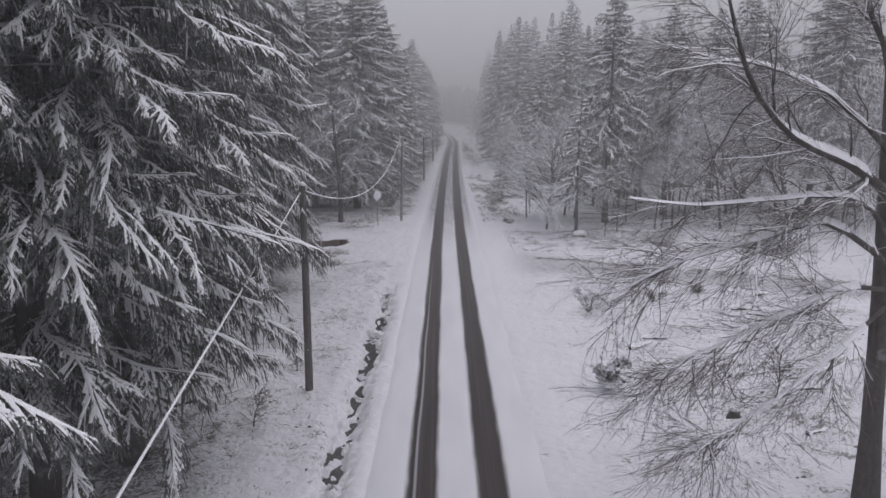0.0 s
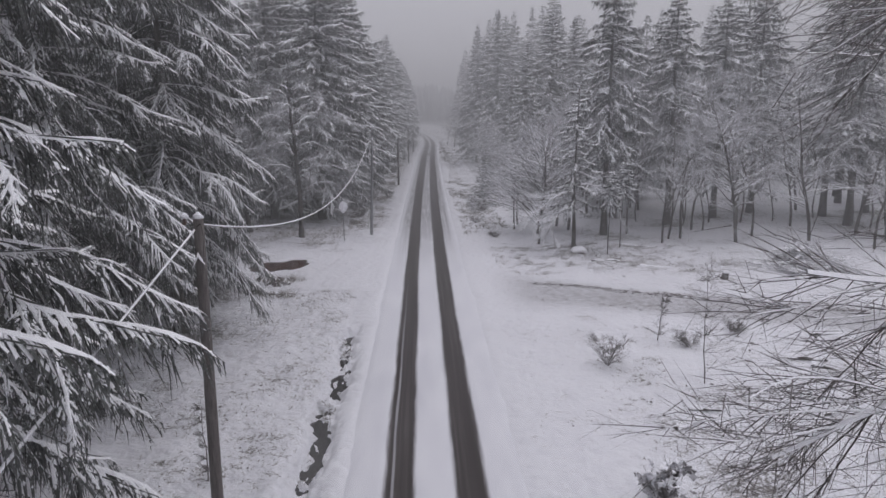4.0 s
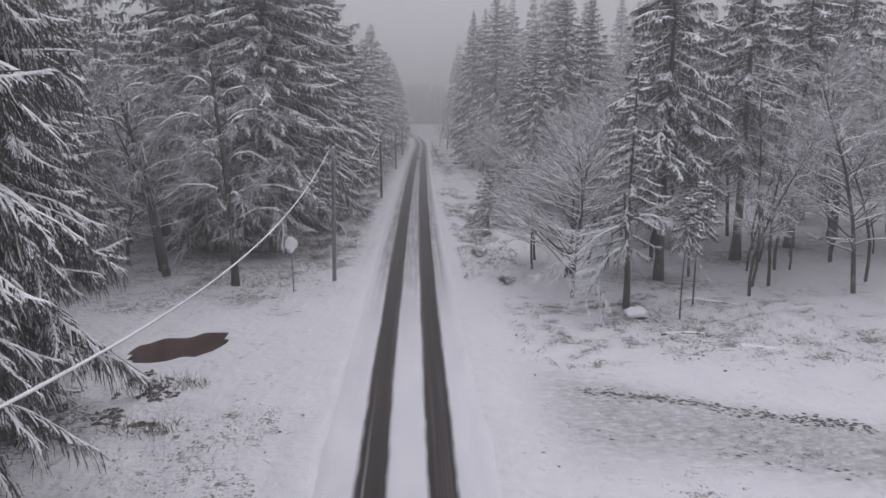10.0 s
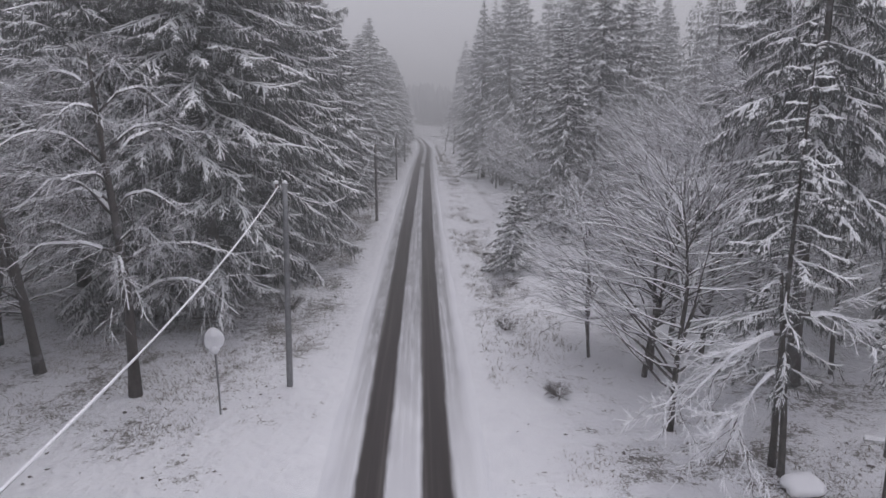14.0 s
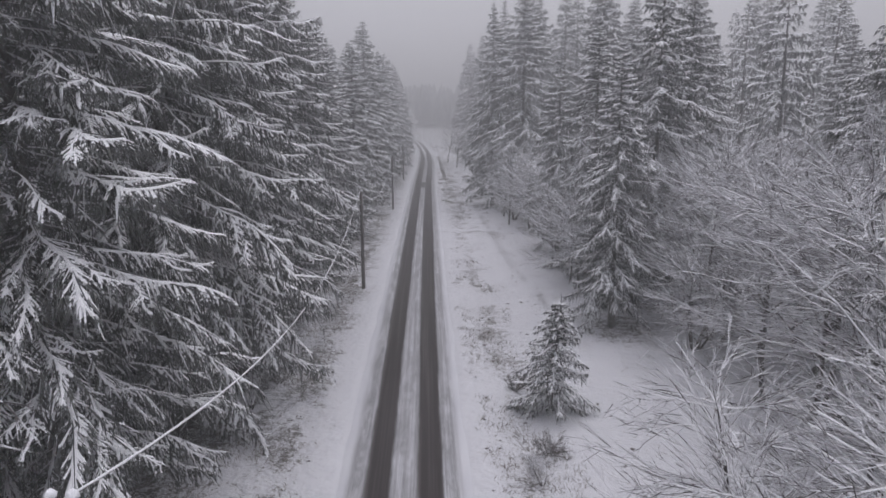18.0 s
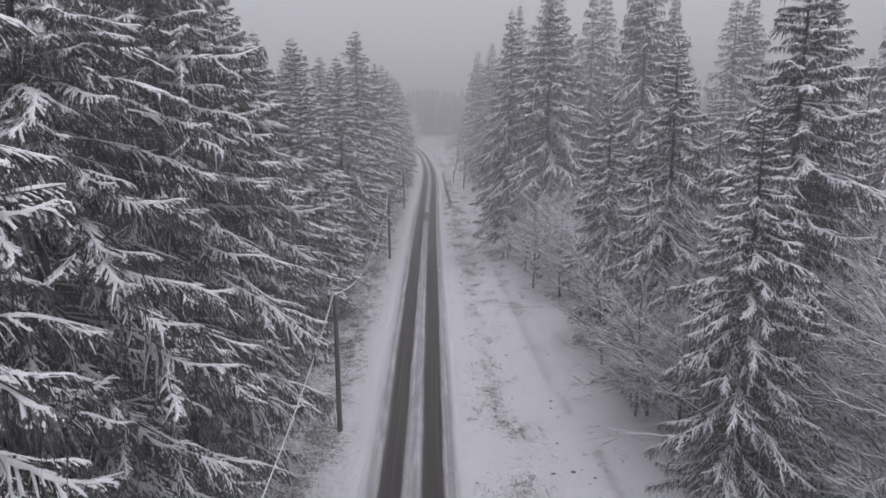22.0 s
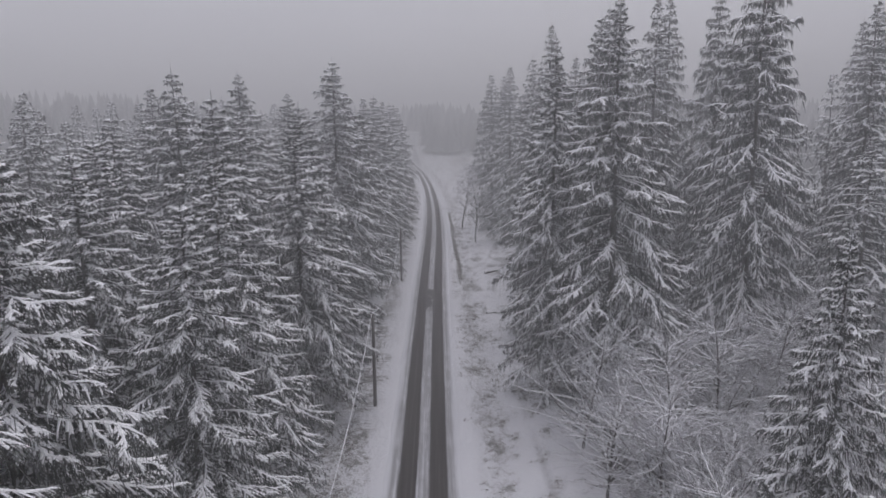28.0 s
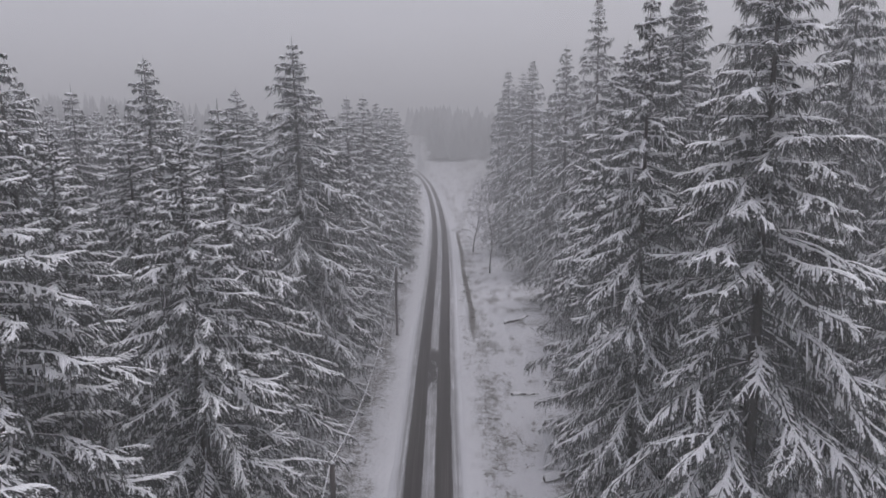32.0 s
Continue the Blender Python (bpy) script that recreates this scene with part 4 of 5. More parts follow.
def snow_strip(bag, P, w, h=0.5):
    """Snow lying along the upper side of a limb."""
    P, w = np.asarray(P, float), np.asarray(w, float)
    T = unit(np.gradient(P, axis=0))
    s = np.cross(T, np.array([0, 0, 1.0]))
    flat = np.linalg.norm(s, axis=1)
    w = w * np.clip(flat * 1.4 - 0.35, 0.05, 1)
    s = unit(s)
    up = np.array([0, 0, 1.0])
    w = w * 1.3
    V = np.stack([P - s * w[:, None] - up * (w * 0.05)[:, None], P + up * (w * (0.75 + h))[:, None], P + s * w[:, None] - up * (w * 0.05)[:, None]], 1).reshape(-1, 3)
    a = np.arange(len(P) - 1)[:, None] * 3
    bag.add(V, np.concatenate([a + [0, 1, 4], a + [0, 4, 3], a + [1, 2, 5], a + [1, 5, 4]]))


def twigs_along(twig, snow, rng, P, n, length, thick, droop, frost, align=0.9):
    """Fine twigs, each with its own side shoots, along the path P."""
    seg = rng.integers(0, len(P) - 1, n)
    f = rng.random(n)[:, None]
    A = P[seg] * (1 - f) + P[seg + 1] * f
    T = unit(P[seg + 1] - P[seg])
    sd = unit(np.cross(T, rng.normal(0, 1, (n, 3)) + np.array([0, 0, 0.8])))
    d = unit(T * align + sd * rng.uniform(0.4, 1.0, (n, 1)) + np.array([0, 0, 1]) * rng.normal(droop, 0.22, (n, 1)))
    ln = length * rng.uniform(0.45, 1.2, n)
    B = A + d * (ln * 0.5)[:, None]
    C = A + d * ln[:, None] + rng.normal(0, 0.08, (n, 3)) * ln[:, None] + np.array([0, 0, droop * 0.35]) * ln[:, None]
    ribbons(twig, A, B, C, np.full(n, thick), rng)
    if frost > 0:
        pick = rng.random(n) < frost
        lift = np.array([0, 0, thick * 1.1])
        ribbons(snow, A[pick] + lift, B[pick] + lift, C[pick] + lift, np.full(pick.sum(), thick * 0.95), rng)
    for g in range(3):
        f = rng.uniform(0.25, 0.9, (n, 1))
        A2 = A * (1 - f) + C * f + (B - 0.5 * (A + C)) * (1 - (2 * f - 1) ** 2)
        d2 = unit(d + rng.normal(0, 0.5 / align, (n, 3)) + np.array([0, 0, droop * 0.4]))
        l2 = (ln * rng.uniform(0.25, 0.5, n))[:, None]
        bag = snow if (frost > 0.5 and g == 1) else twig
        ribbons(bag, A2, A2 + d2 * l2 * 0.5, A2 + d2 * l2, np.full(n, thick * 0.7), rng)


def bare_meshes(seed, H, spread, r0, limbs, low=0.25, twigs=10, tl=0.9, thick=0.008, droop=-0.05, frost=0.5, stems=1, rise=0.5, wob=0.09, align=0.9):
    """Trunk, twigs and snow meshes of a leafless tree or shrub."""
    rng = np.random.default_rng(seed)
    trunk, twig, snow = Bag(), Bag(), Bag()
    for q in range(stems):
        a = rng.uniform(0, 6.28)
        lean = 0.06 if stems == 1 else 0.45
        P = bend_path(rng, (0.12 * math.cos(a) * (stems > 1), 0.12 * math.sin(a) * (stems > 1), -0.1), (lean * math.cos(a), lean * math.sin(a), 1), H * rng.uniform(0.8, 1.05), 9, 0.07, 0.02)
        R = r0 * (1 - np.linspace(0, 1, 10)) ** 0.8 + 0.006
        tube(trunk, P, R, 6)
        for k in range(max(3, limbs // stems)):
            f = rng.uniform(low, 0.97)
            seg = min(int(f * 9), 8)
            p = P[seg] + (P[seg + 1] - P[seg]) * (f * 9 - seg)
            phi = rng.uniform(0, 6.28)
            L = spread * (1.15 - 0.75 * f) * rng.uniform(0.6, 1.15)
            B = bend_path(rng, p, (math.cos(phi), math.sin(phi), rise + rng.normal(0, 0.2)), L, 5, wob * 1.6, 0.02 + droop * 0.35)
            rb = np.linspace(R[seg] * 0.45 + 0.004, 0.005, 6)
            tube(trunk, B, rb, 4, False)
            if frost > 0.2:
                snow_strip(snow, B, rb * 0.7 + 0.010)
            twigs_along(twig, snow, rng, B[1:], twigs, tl, thick, droop, frost, align)
        twigs_along(twig, snow, rng, P[5:], twigs * 2, tl, thick, 0.15, frost)
    return trunk.mesh("trunk", M_BARK, True), twig.mesh("twigs", M_TWIG), snow.mesh("snow", M_SNOW)


BARE = {
    "bare_tall": (dict(seed=101, H=13, spread=3.6, r0=0.11, limbs=48, low=0.20, twigs=11, tl=1.5, thick=0.0135, align=1.8, frost=0.8, rise=0.65), "leafless young beech with frosted upright branches", "tree", "bare_tree"),
    "bare_slim": (dict(seed=103, H=11, spread=2.6, r0=0.08, limbs=34, low=0.24, twigs=12, tl=0.95, thick=0.0135, frost=0.75, rise=0.55), "slim leafless tree with thin frosted twigs", "tree", "bare_tree"),
    "bare_wide": (dict(seed=107, H=8, spread=4.2, r0=0.09, limbs=54, low=0.26, twigs=8, tl=1.6, thick=0.015, align=1.6, droop=-0.06, frost=0.7, rise=0.36), "wide leafless beech with layered snow-dusted branches", "tree", "bare_tree"),
    "thicket": (dict(seed=109, H=5.5, spread=2.6, r0=0.05, limbs=44, low=0.12, twigs=13, tl=1.3, thick=0.014, align=1.7, droop=-0.03, frost=0.95, stems=5, rise=0.5), "frosted thicket of fine leafless stems", "shrub", "bare_shrub"),
    "bare_fan": (dict(seed=117, H=9, spread=5.0, r0=0.10, limbs=60, low=0.15, twigs=5, tl=1.8, thick=0.015, align=2.4, droop=-0.02, frost=0.75, rise=0.55, wob=0.05), "leafless beech with long pale fanned branches under frost", "tree", "bare_tree"),
    "pole_tree": (dict(seed=113, H=12, spread=2.0, r0=0.065, limbs=18, low=0.5, twigs=8, tl=0.8, thick=0.009, frost=0.35, rise=0.8), "bare slender forest tree with a straight dark trunk", "tree", "bare_tree"),
}
BUILT = {}


def bare(kind, x, y, s=1.0, sz=None, turn=0.0):
    cfg, label, cat, name = BARE[kind]
    m = Matrix.LocRotScale((x, y, float(height(x, y)) - 0.02), Euler((0, 0, turn)), (s, s, sz or s))
    if kind not in BUILT:
        root = new(name)
        for nm, me in zip(("trunk", "crown", "snow"), bare_meshes(**cfg)):
            part(nm, me, root)
        tagged(root, label, cat, "leafless trees and shrubs")
        BUILT[kind] = root
        root.matrix_basis = m
        return root
    ob = BUILT[kind]
    keep = ob.matrix_basis.copy()
    ob.matrix_basis = Matrix()
    c = copy_thing(ob, m)
    ob.matrix_basis = keep
    return c


rng = np.random.default_rng(21)
# right of the road: bare trees about the slim spruce, thickets along the wood's edge
for kind, x, y, s in [
    ("bare_fan", 8.0, 51.0, 0.95), ("bare_fan", 8.6, 55.0, 1.0), ("bare_fan", 11.2, 56.5, 1.1), ("bare_wide", 7.2, 57, 0.75), ("bare_wide", 11.6, 91.5, 0.75), ("bare_wide", 12.2, 87.5, 0.8), ("bare_wide", 9.0, 55.5, 1.0), ("bare_wide", 7.8, 59.5, 0.85), ("bare_tall", 10.6, 58, 0.95), ("bare_tall", 12.4, 61.5, 1.0),
    ("bare_wide", 10.8, 64.5, 1.1), ("bare_tall", 14.4, 58.5, 1.05), ("bare_wide", 12.8, 67.5, 1.2), ("bare_wide", 11.6, 72.5, 1.15), ("bare_tall", 15.2, 70, 1.0),
    ("bare_wide", 14.6, 76, 1.25), ("thicket", 12.2, 77.5, 1.1), ("bare_wide", 17.5, 80.5, 1.2), ("bare_tall", 18.5, 74, 1.0), ("thicket", 15.6, 82, 1.2),
    ("bare_slim", 16.2, 50.5, 0.9), ("bare_slim", 18.2, 52.5, 1.0), ("bare_tall", 21.2, 50.5, 0.95),
    ("bare_slim", 23.5, 53, 1.0), ("bare_tall", 26.5, 51, 1.0), ("bare_slim", 29, 48, 1.0), ("bare_tall", 31, 53, 1.0), ("bare_slim", 15.2, 55, 0.95), ("bare_slim", 20.4, 56, 1.05),
    ("bare_tall", 24.5, 57.5, 1.05), ("bare_slim", 28.5, 57, 1.1), ("bare_tall", 34, 58, 1.1), ("bare_slim", 33, 47, 1.0), ("bare_tall", 22.5, 66, 1.1), ("bare_tall", 27.5, 68, 1.1),
    ("bare_slim", 19.5, 68, 1.1), ("bare_tall", 38, 50, 1.1), ("bare_slim", 37, 43, 1.0), ("bare_tall", 41, 44, 1.1), ("bare_tall", 34, 66, 1.1), ("bare_slim", 40, 60, 1.1),
    ("bare_fan", 12.2, 91.5, 0.9), ("bare_fan", 11.7, 98, 0.8), ("bare_fan", 14.6, 100, 1.0), ("bare_fan", 10.8, 121.5, 1.0), ("bare_fan", 10.6, 115.5, 0.85), ("bare_fan", 16.6, 96, 1.0), ("bare_fan", 13.2, 88.8, 0.8), ("bare_fan", 13.6, 84.6, 1.2), ("bare_fan", 16.2, 89.6, 1.3), ("bare_fan", 17.6, 84.2, 1.35), ("bare_fan", 14.8, 79.5, 1.2), ("bare_wide", 12.0, 69.5, 1.2), ("bare_wide", 15.8, 66, 1.3), ("bare_wide", 17.2, 71, 1.35), ("bare_wide", 13.4, 79, 1.1), ("bare_wide", 19.6, 77.5, 1.3), ("bare_wide", 21, 71, 1.3), ("thicket", 14.6, 90, 1.0), ("bare_wide", 12.4, 106, 0.95), ("bare_wide", 12.2, 112.5, 1.0), ("bare_wide", 14.5, 118, 1.05), ("thicket", 11.6, 119, 1.1), ("bare_wide", 17.5, 110, 1.05),
    ("thicket", 17.6, 104, 1.25), ("bare_wide", 18.5, 121, 1.1), ("thicket", 14.2, 123.5, 1.0), ("bare_wide", 22, 114, 1.1), ("thicket", 21.5, 107.5, 1.3), ("bare_wide", 23.5, 124, 1.1),
    ("thicket", 27, 118, 1.3), ("bare_wide", 28.5, 127, 1.1), ("thicket", 20.5, 129, 1.2), ("bare_wide", 33, 121, 1.2), ("thicket", 33.5, 129, 1.3), ("bare_wide", 39, 126, 1.2),
    ("thicket", 26, 98, 1.2), ("bare_wide", 22, 96.5, 1.1), ("thicket", 18, 97, 1.1), ("bare_wide", 38, 114, 1.2), ("thicket", 24.5, 131.5, 1.2), ("thicket", 45, 120, 1.4), ("bare_wide", 45, 130, 1.3),
    ("bare_tall", 8.2, 205, 1.0), ("bare_tall", 9.5, 190, 1.0), ("thicket", 13, 157, 1.1), ("bare_tall", -13.2, 57.5, 0.92), ("bare_slim", -17, 47, 0.9), ("bare_tall", -16, 60, 0.9),
    ("pole_tree", -12, 29, 0.9), ("pole_tree", -15, 22, 0.9), ("thicket", -5.6, 72, 0.28), ("thicket", -5.4, 80.5, 0.25), ("thicket", 5.0, 66, 0.2),
]:
    if 61 < y < 82 and 10 < x < 17:
        x += 3.8 if y < 75 else 2.4
    bare(kind, x, y, s, None, rng.uniform(0, 6.28))
for n in range(56):
    bare("thicket", rng.uniform(13, 36), rng.uniform(103, 127), rng.uniform(0.75, 1.15), None, rng.uniform(0, 6.28))
for n in range(16):
    bare("pole_tree", rng.uniform(15, 40), rng.uniform(49, 62), rng.uniform(0.8, 1.1), None, rng.uniform(0, 6.28))


def crooked_tree(name, label, base, top, r0, limbs, seed, frost=0.6, twig_mat=None, twigs=26, tl=0.8, thick=0.007):
    """A leafless tree with chosen main limbs; each limb is a few control points, root first."""
    rng = np.random.default_rng(seed)
    root = new(name)
    root.location = base
    base, top = np.array(base, float), np.array(top, float)
    t = np.linspace(0, 1, 10)[:, None]
    P = (top - base) * t + np.array([0.10, 0.07, 0]) * np.sin(t * 5.0)
    P[0, 2] -= 0.15
    R = r0 * (1 - t[:, 0]) ** 0.7 + 0.03
    R[0] *= 1.3
    bag = Bag()
    tube(bag, P, R, 10)
    part("trunk", bag.mesh("trunk", M_BARK, True), root)
    for pts, rl, count in limbs:
        pts = np.array(pts, float) - base
        n = 14
        q = np.linspace(0, len(pts) - 1, n)
        B = np.stack([np.interp(q, np.arange(len(pts)), pts[:, k]) for k in range(3)], -1)
        B[1:-1] = 0.25 * B[:-2] + 0.5 * B[1:-1] + 0.25 * B[2:]
        B[1:] += np.cumsum(rng.normal(0, 0.022, (n - 1, 3)), axis=0)
        rb = np.linspace(rl, 0.010, n)
        limb, twig, snow = Bag(), Bag(), Bag()
        tube(limb, B, rb, 7)
        snow_strip(snow, B[2:], (rb[2:] + 0.020) * np.linspace(1.05, 0.6, n - 2), 0.8)
        for k in range(int(count * 2.9)):
            s0 = rng.integers(2, n - 2)
            d = unit(unit(B[s0 + 1] - B[s0]) + rng.normal(0, 0.50, 3) + np.array([0, 0, -0.12]))
            S = bend_path(rng, B[s0], d, rng.uniform(0.8, 2.4), 7, 0.13, -0.03)
            rs = np.linspace(max(rb[s0] * 0.32, 0.011), 0.005, 8)
            tube(limb, S, rs, 4, False)
            snow_strip(snow, S, rs * 0.8 + 0.003)
            twigs_along(twig, snow, rng, S[1:], twigs // 2, tl, thick, -0.12, frost * 0.5)
        twigs_along(twig, snow, rng, B[5:], twigs, tl, thick, -0.08, frost * 0.5)
        lo = part("limb", limb.mesh("limb", M_BARK, True), root)
        part("spray", twig.mesh("spray", twig_mat or M_TWIG), lo)
        part("snow", snow.mesh("snow", M_SNOW), lo, "fresh snow along the upper side")
    return tagged(root, label, "tree", "leafless trees and shrubs")


crooked_tree("beech_tree", "large leafless beech with a crooked snow-topped limb and drooping fine twigs", (9.75, 14.0, 0), (9.0, 14.4, 15), 0.21, [
    ([(9.5, 14.0, 6.9), (8.8, 14.0, 7.6), (7.8, 13.7, 8.0), (6.7, 13.2, 8.45), (5.7, 12.8, 9.35), (5.15, 12.5, 10.7), (4.9, 12.3, 12.2)], 0.12, 9),
    ([(9.5, 14.0, 6.2), (8.6, 13.7, 7.1), (7.2, 13.3, 7.1), (5.2, 13.1, 6.9), (3.6, 13.0, 7.2)], 0.06, 7),
    ([(9.5, 14.0, 5.6), (7.8, 13.6, 6.7), (6.2, 13.2, 6.1), (4.6, 13.0, 5.7), (3.6, 13.0, 5.2)], 0.07, 9),
    ([(9.5, 14.0, 5.0), (8.2, 13.5, 5.2), (6.6, 13.0, 4.7), (5.0, 12.9, 4.0), (4.0, 12.9, 3.5)], 0.055, 10),
    ([(9.6, 14.0, 4.6), (8.4, 13.2, 4.2), (6.8, 12.6, 3.2), (5.4, 12.3, 2.5), (4.6, 12.2, 2.1)], 0.05, 10),
    ([(9.4, 14.0, 7.8), (8.2, 14.6, 9.3), (6.8, 15.0, 9.9), (5.4, 15.3, 10.0)], 0.07, 6),
    ([(9.3, 14.1, 9.0), (8.4, 13.4, 10.4), (7.4, 12.8, 11.4), (6.2, 12.4, 12.4)], 0.07, 5),
    ([(9.5, 14.0, 6.0), (10.4, 15.2, 6.6), (11.2, 16.6, 7.0), (12.0, 18.0, 7.2)], 0.06, 7),
], 301, 0.5, M_DARKTWIG, 34, 1.1, 0.0062)
def arched_limbs(seed, base, top, z0, z1, n, reach):
    """Long limbs that rise from a trunk and arch over at their ends."""
    rng = np.random.default_rng(seed)
    base, top = np.array(base, float), np.array(top, float)
    out = []
    for q in range(n):
        f = z0 + (z1 - z0) * (q + rng.random()) / n
        p = base + (top - base) * f / top[2]
        phi = q * 2.4 + rng.normal(0, 0.35)
        L = reach * rng.uniform(0.7, 1.15) * (1.15 - 0.45 * (f - z0) / (z1 - z0))
        d = np.array([math.cos(phi), math.sin(phi), 0])
        up = rng.uniform(0.16, 0.42)
        out.append(([p, p + d * L * 0.3 + (0, 0, L * up * 0.8), p + d * L * 0.65 + (0, 0, L * up), p + d * L + (0, 0, L * (up - rng.uniform(0.10, 0.35)))], 0.042, 3))
    return out


crooked_tree("dead_tree", "half-dead tree with long arched snow-covered branches", (-8.4, 54.4, 0), (-8.9, 55.0, 11), 0.15, arched_limbs(303, (-8.4, 54.4, 0), (-8.9, 55.0, 11), 3.0, 10.4, 20, 3.2), 303, 1.0, None, 14, 0.9, 0.013)
crooked_tree("leaning_tree", "leaning bare tree with a dark curved trunk and snowy branches", (-12.5, 56.4, 0), (-14.5, 57.2, 11), 0.15, arched_limbs(305, (-12.5, 56.4, 0), (-14.5, 57.2, 11), 4.2, 10.6, 16, 3.4), 305, 1.0, None, 14, 0.9, 0.013)


crooked_tree("bent_sapling", "young tree with one long branch bent down by snow", (9.75, 48.3, 0), (9.6, 48.7, 5.2), 0.06, [
    ([(9.7, 48.4, 3.7), (8.9, 48.2, 3.9), (8.0, 48.0, 3.4), (7.0, 47.7, 2.6), (6.1, 47.5, 1.7)], 0.04, 5),
    ([(9.7, 48.4, 2.9), (8.8, 47.9, 2.8), (8.1, 47.6, 2.1), (7.8, 47.5, 1.3)], 0.03, 4),
    ([(9.65, 48.5, 4.2), (10.5, 48.0, 4.4), (11.2, 47.7, 3.9), (11.6, 47.5, 3.2)], 0.03, 4),
], 307, 1.0, M_BRANCH_SNOW, 40, 0.45, 0.013)


def small_shrub(name, label, x, y, h, spread, seed, stems, leafy=False, lean=0.5):
    """A small shrub or sapling: stems with twigs, in winter."""
    rng = np.random.default_rng(seed)
    stem, twig, snow = Bag(), Bag(), Bag()
    for q in range(stems):
        a = rng.uniform(0, 6.28)
        k = lean if stems > 1 else 0.04
        P = bend_path(rng, (0.03 * math.cos(a), 0.03 * math.sin(a), -0.05), (k * math.cos(a), k * math.sin(a), 1), h * rng.uniform(0.75, 1.05), 7, 0.09, 0.0)
        tube(stem, P, np.linspace(0.022 if stems == 1 else 0.013, 0.004, 8), 5, False)
        for g in range(6 if stems > 1 else 34):
            s0 = rng.integers(1, 7)
            d = (math.cos(a + rng.normal(0, 1.4)), math.sin(a + rng.normal(0, 1.4)), 0.45)
            S = bend_path(rng, P[s0], d, spread * rng.uniform(0.4, 1.0) * (1.1 - s0 / 9), 4, 0.12, 0.02)
            tube(stem, S, np.linspace(0.008, 0.003, 5), 3, False)
            twigs_along(twig, snow, rng, S, 8, spread * 0.35, 0.0045, 0.06, 0.25)
            if leafy:
                c = S[rng.integers(1, 5, 14)] + rng.normal(0, 0.07, (14, 3))
                e1, e2 = rng.normal(0, 0.045, (14, 3)), rng.normal(0, 0.045, (14, 3))
                (snow if g % 2 else twig).quads(np.stack([c - e1, c - e2, c + e1, c + e2], 1))
    root = new(name)
    root.location = (x, y, float(height(x, y)))
    part("stem", stem.mesh("stem", M_DARKTWIG), root)
    part("crown", twig.mesh("crown", M_TWIG if leafy else M_DARKTWIG), root)
    part("snow", snow.mesh("snow", M_SNOW), root) if leafy else None
    return tagged(root, label, "shrub", "small shrubs in the clearing")


small_shrub("bush", "small leafless bush standing in smooth snow", 6.5, 28.8, 1.25, 0.8, 401, 9)
small_shrub("bush", "little bush with withered leaves capped in snow", 5.4, 20.2, 1.2, 0.55, 403, 7, True)
small_shrub("sapling", "thin bare sapling with horizontal twigs in the snowy clearing", 9.15, 27.1, 5.0, 1.5, 405, 1)
small_shrub("sapling", "bent bare whip growing beside the side track", 9.0, 31.0, 2.2, 0.6, 407, 1)
small_shrub("bush", "low twiggy shrub poking out of the snow", 10.0, 30.4, 0.7, 0.7, 409, 8, False, 0.9)
small_shrub("bush", "low twiggy shrub poking out of the snow", 12.6, 32.4, 0.5, 0.7, 411, 8, False, 0.9)
small_shrub("bush", "low twiggy shrub poking out of the snow", 5.3, 53.4, 0.45, 0.6, 413, 8, False, 0.9)
small_shrub("bush", "low twiggy shrub poking out of the snow", 4.6, 60.5, 0.6, 0.6, 415, 8, False, 0.8)
small_shrub("bush", "brown dead bramble clump under light snow", 5.6, 68.0, 0.8, 0.8, 417, 10, False, 0.8)
small_shrub("bush", "brown dead bramble clump under light snow", 5.2, 73.5, 0.9, 0.7, 419, 10, False, 0.7)
small_shrub("bush", "dead bramble clump at the forest edge", -5.2, 64.0, 0.9, 0.9, 421, 10, False, 0.8)
small_shrub("bush", "dead bramble clump at the forest edge", -5.0, 74.5, 0.9, 0.9, 423, 10, False, 0.8)
small_shrub("sapling", "thin bare sapling at the forest edge", -5.4, 17.6, 1.6, 0.6, 425, 1)
small_shrub("sapling", "thin bare sapling at the forest edge", -5.0, 21.8, 2.0, 0.4, 427, 1)


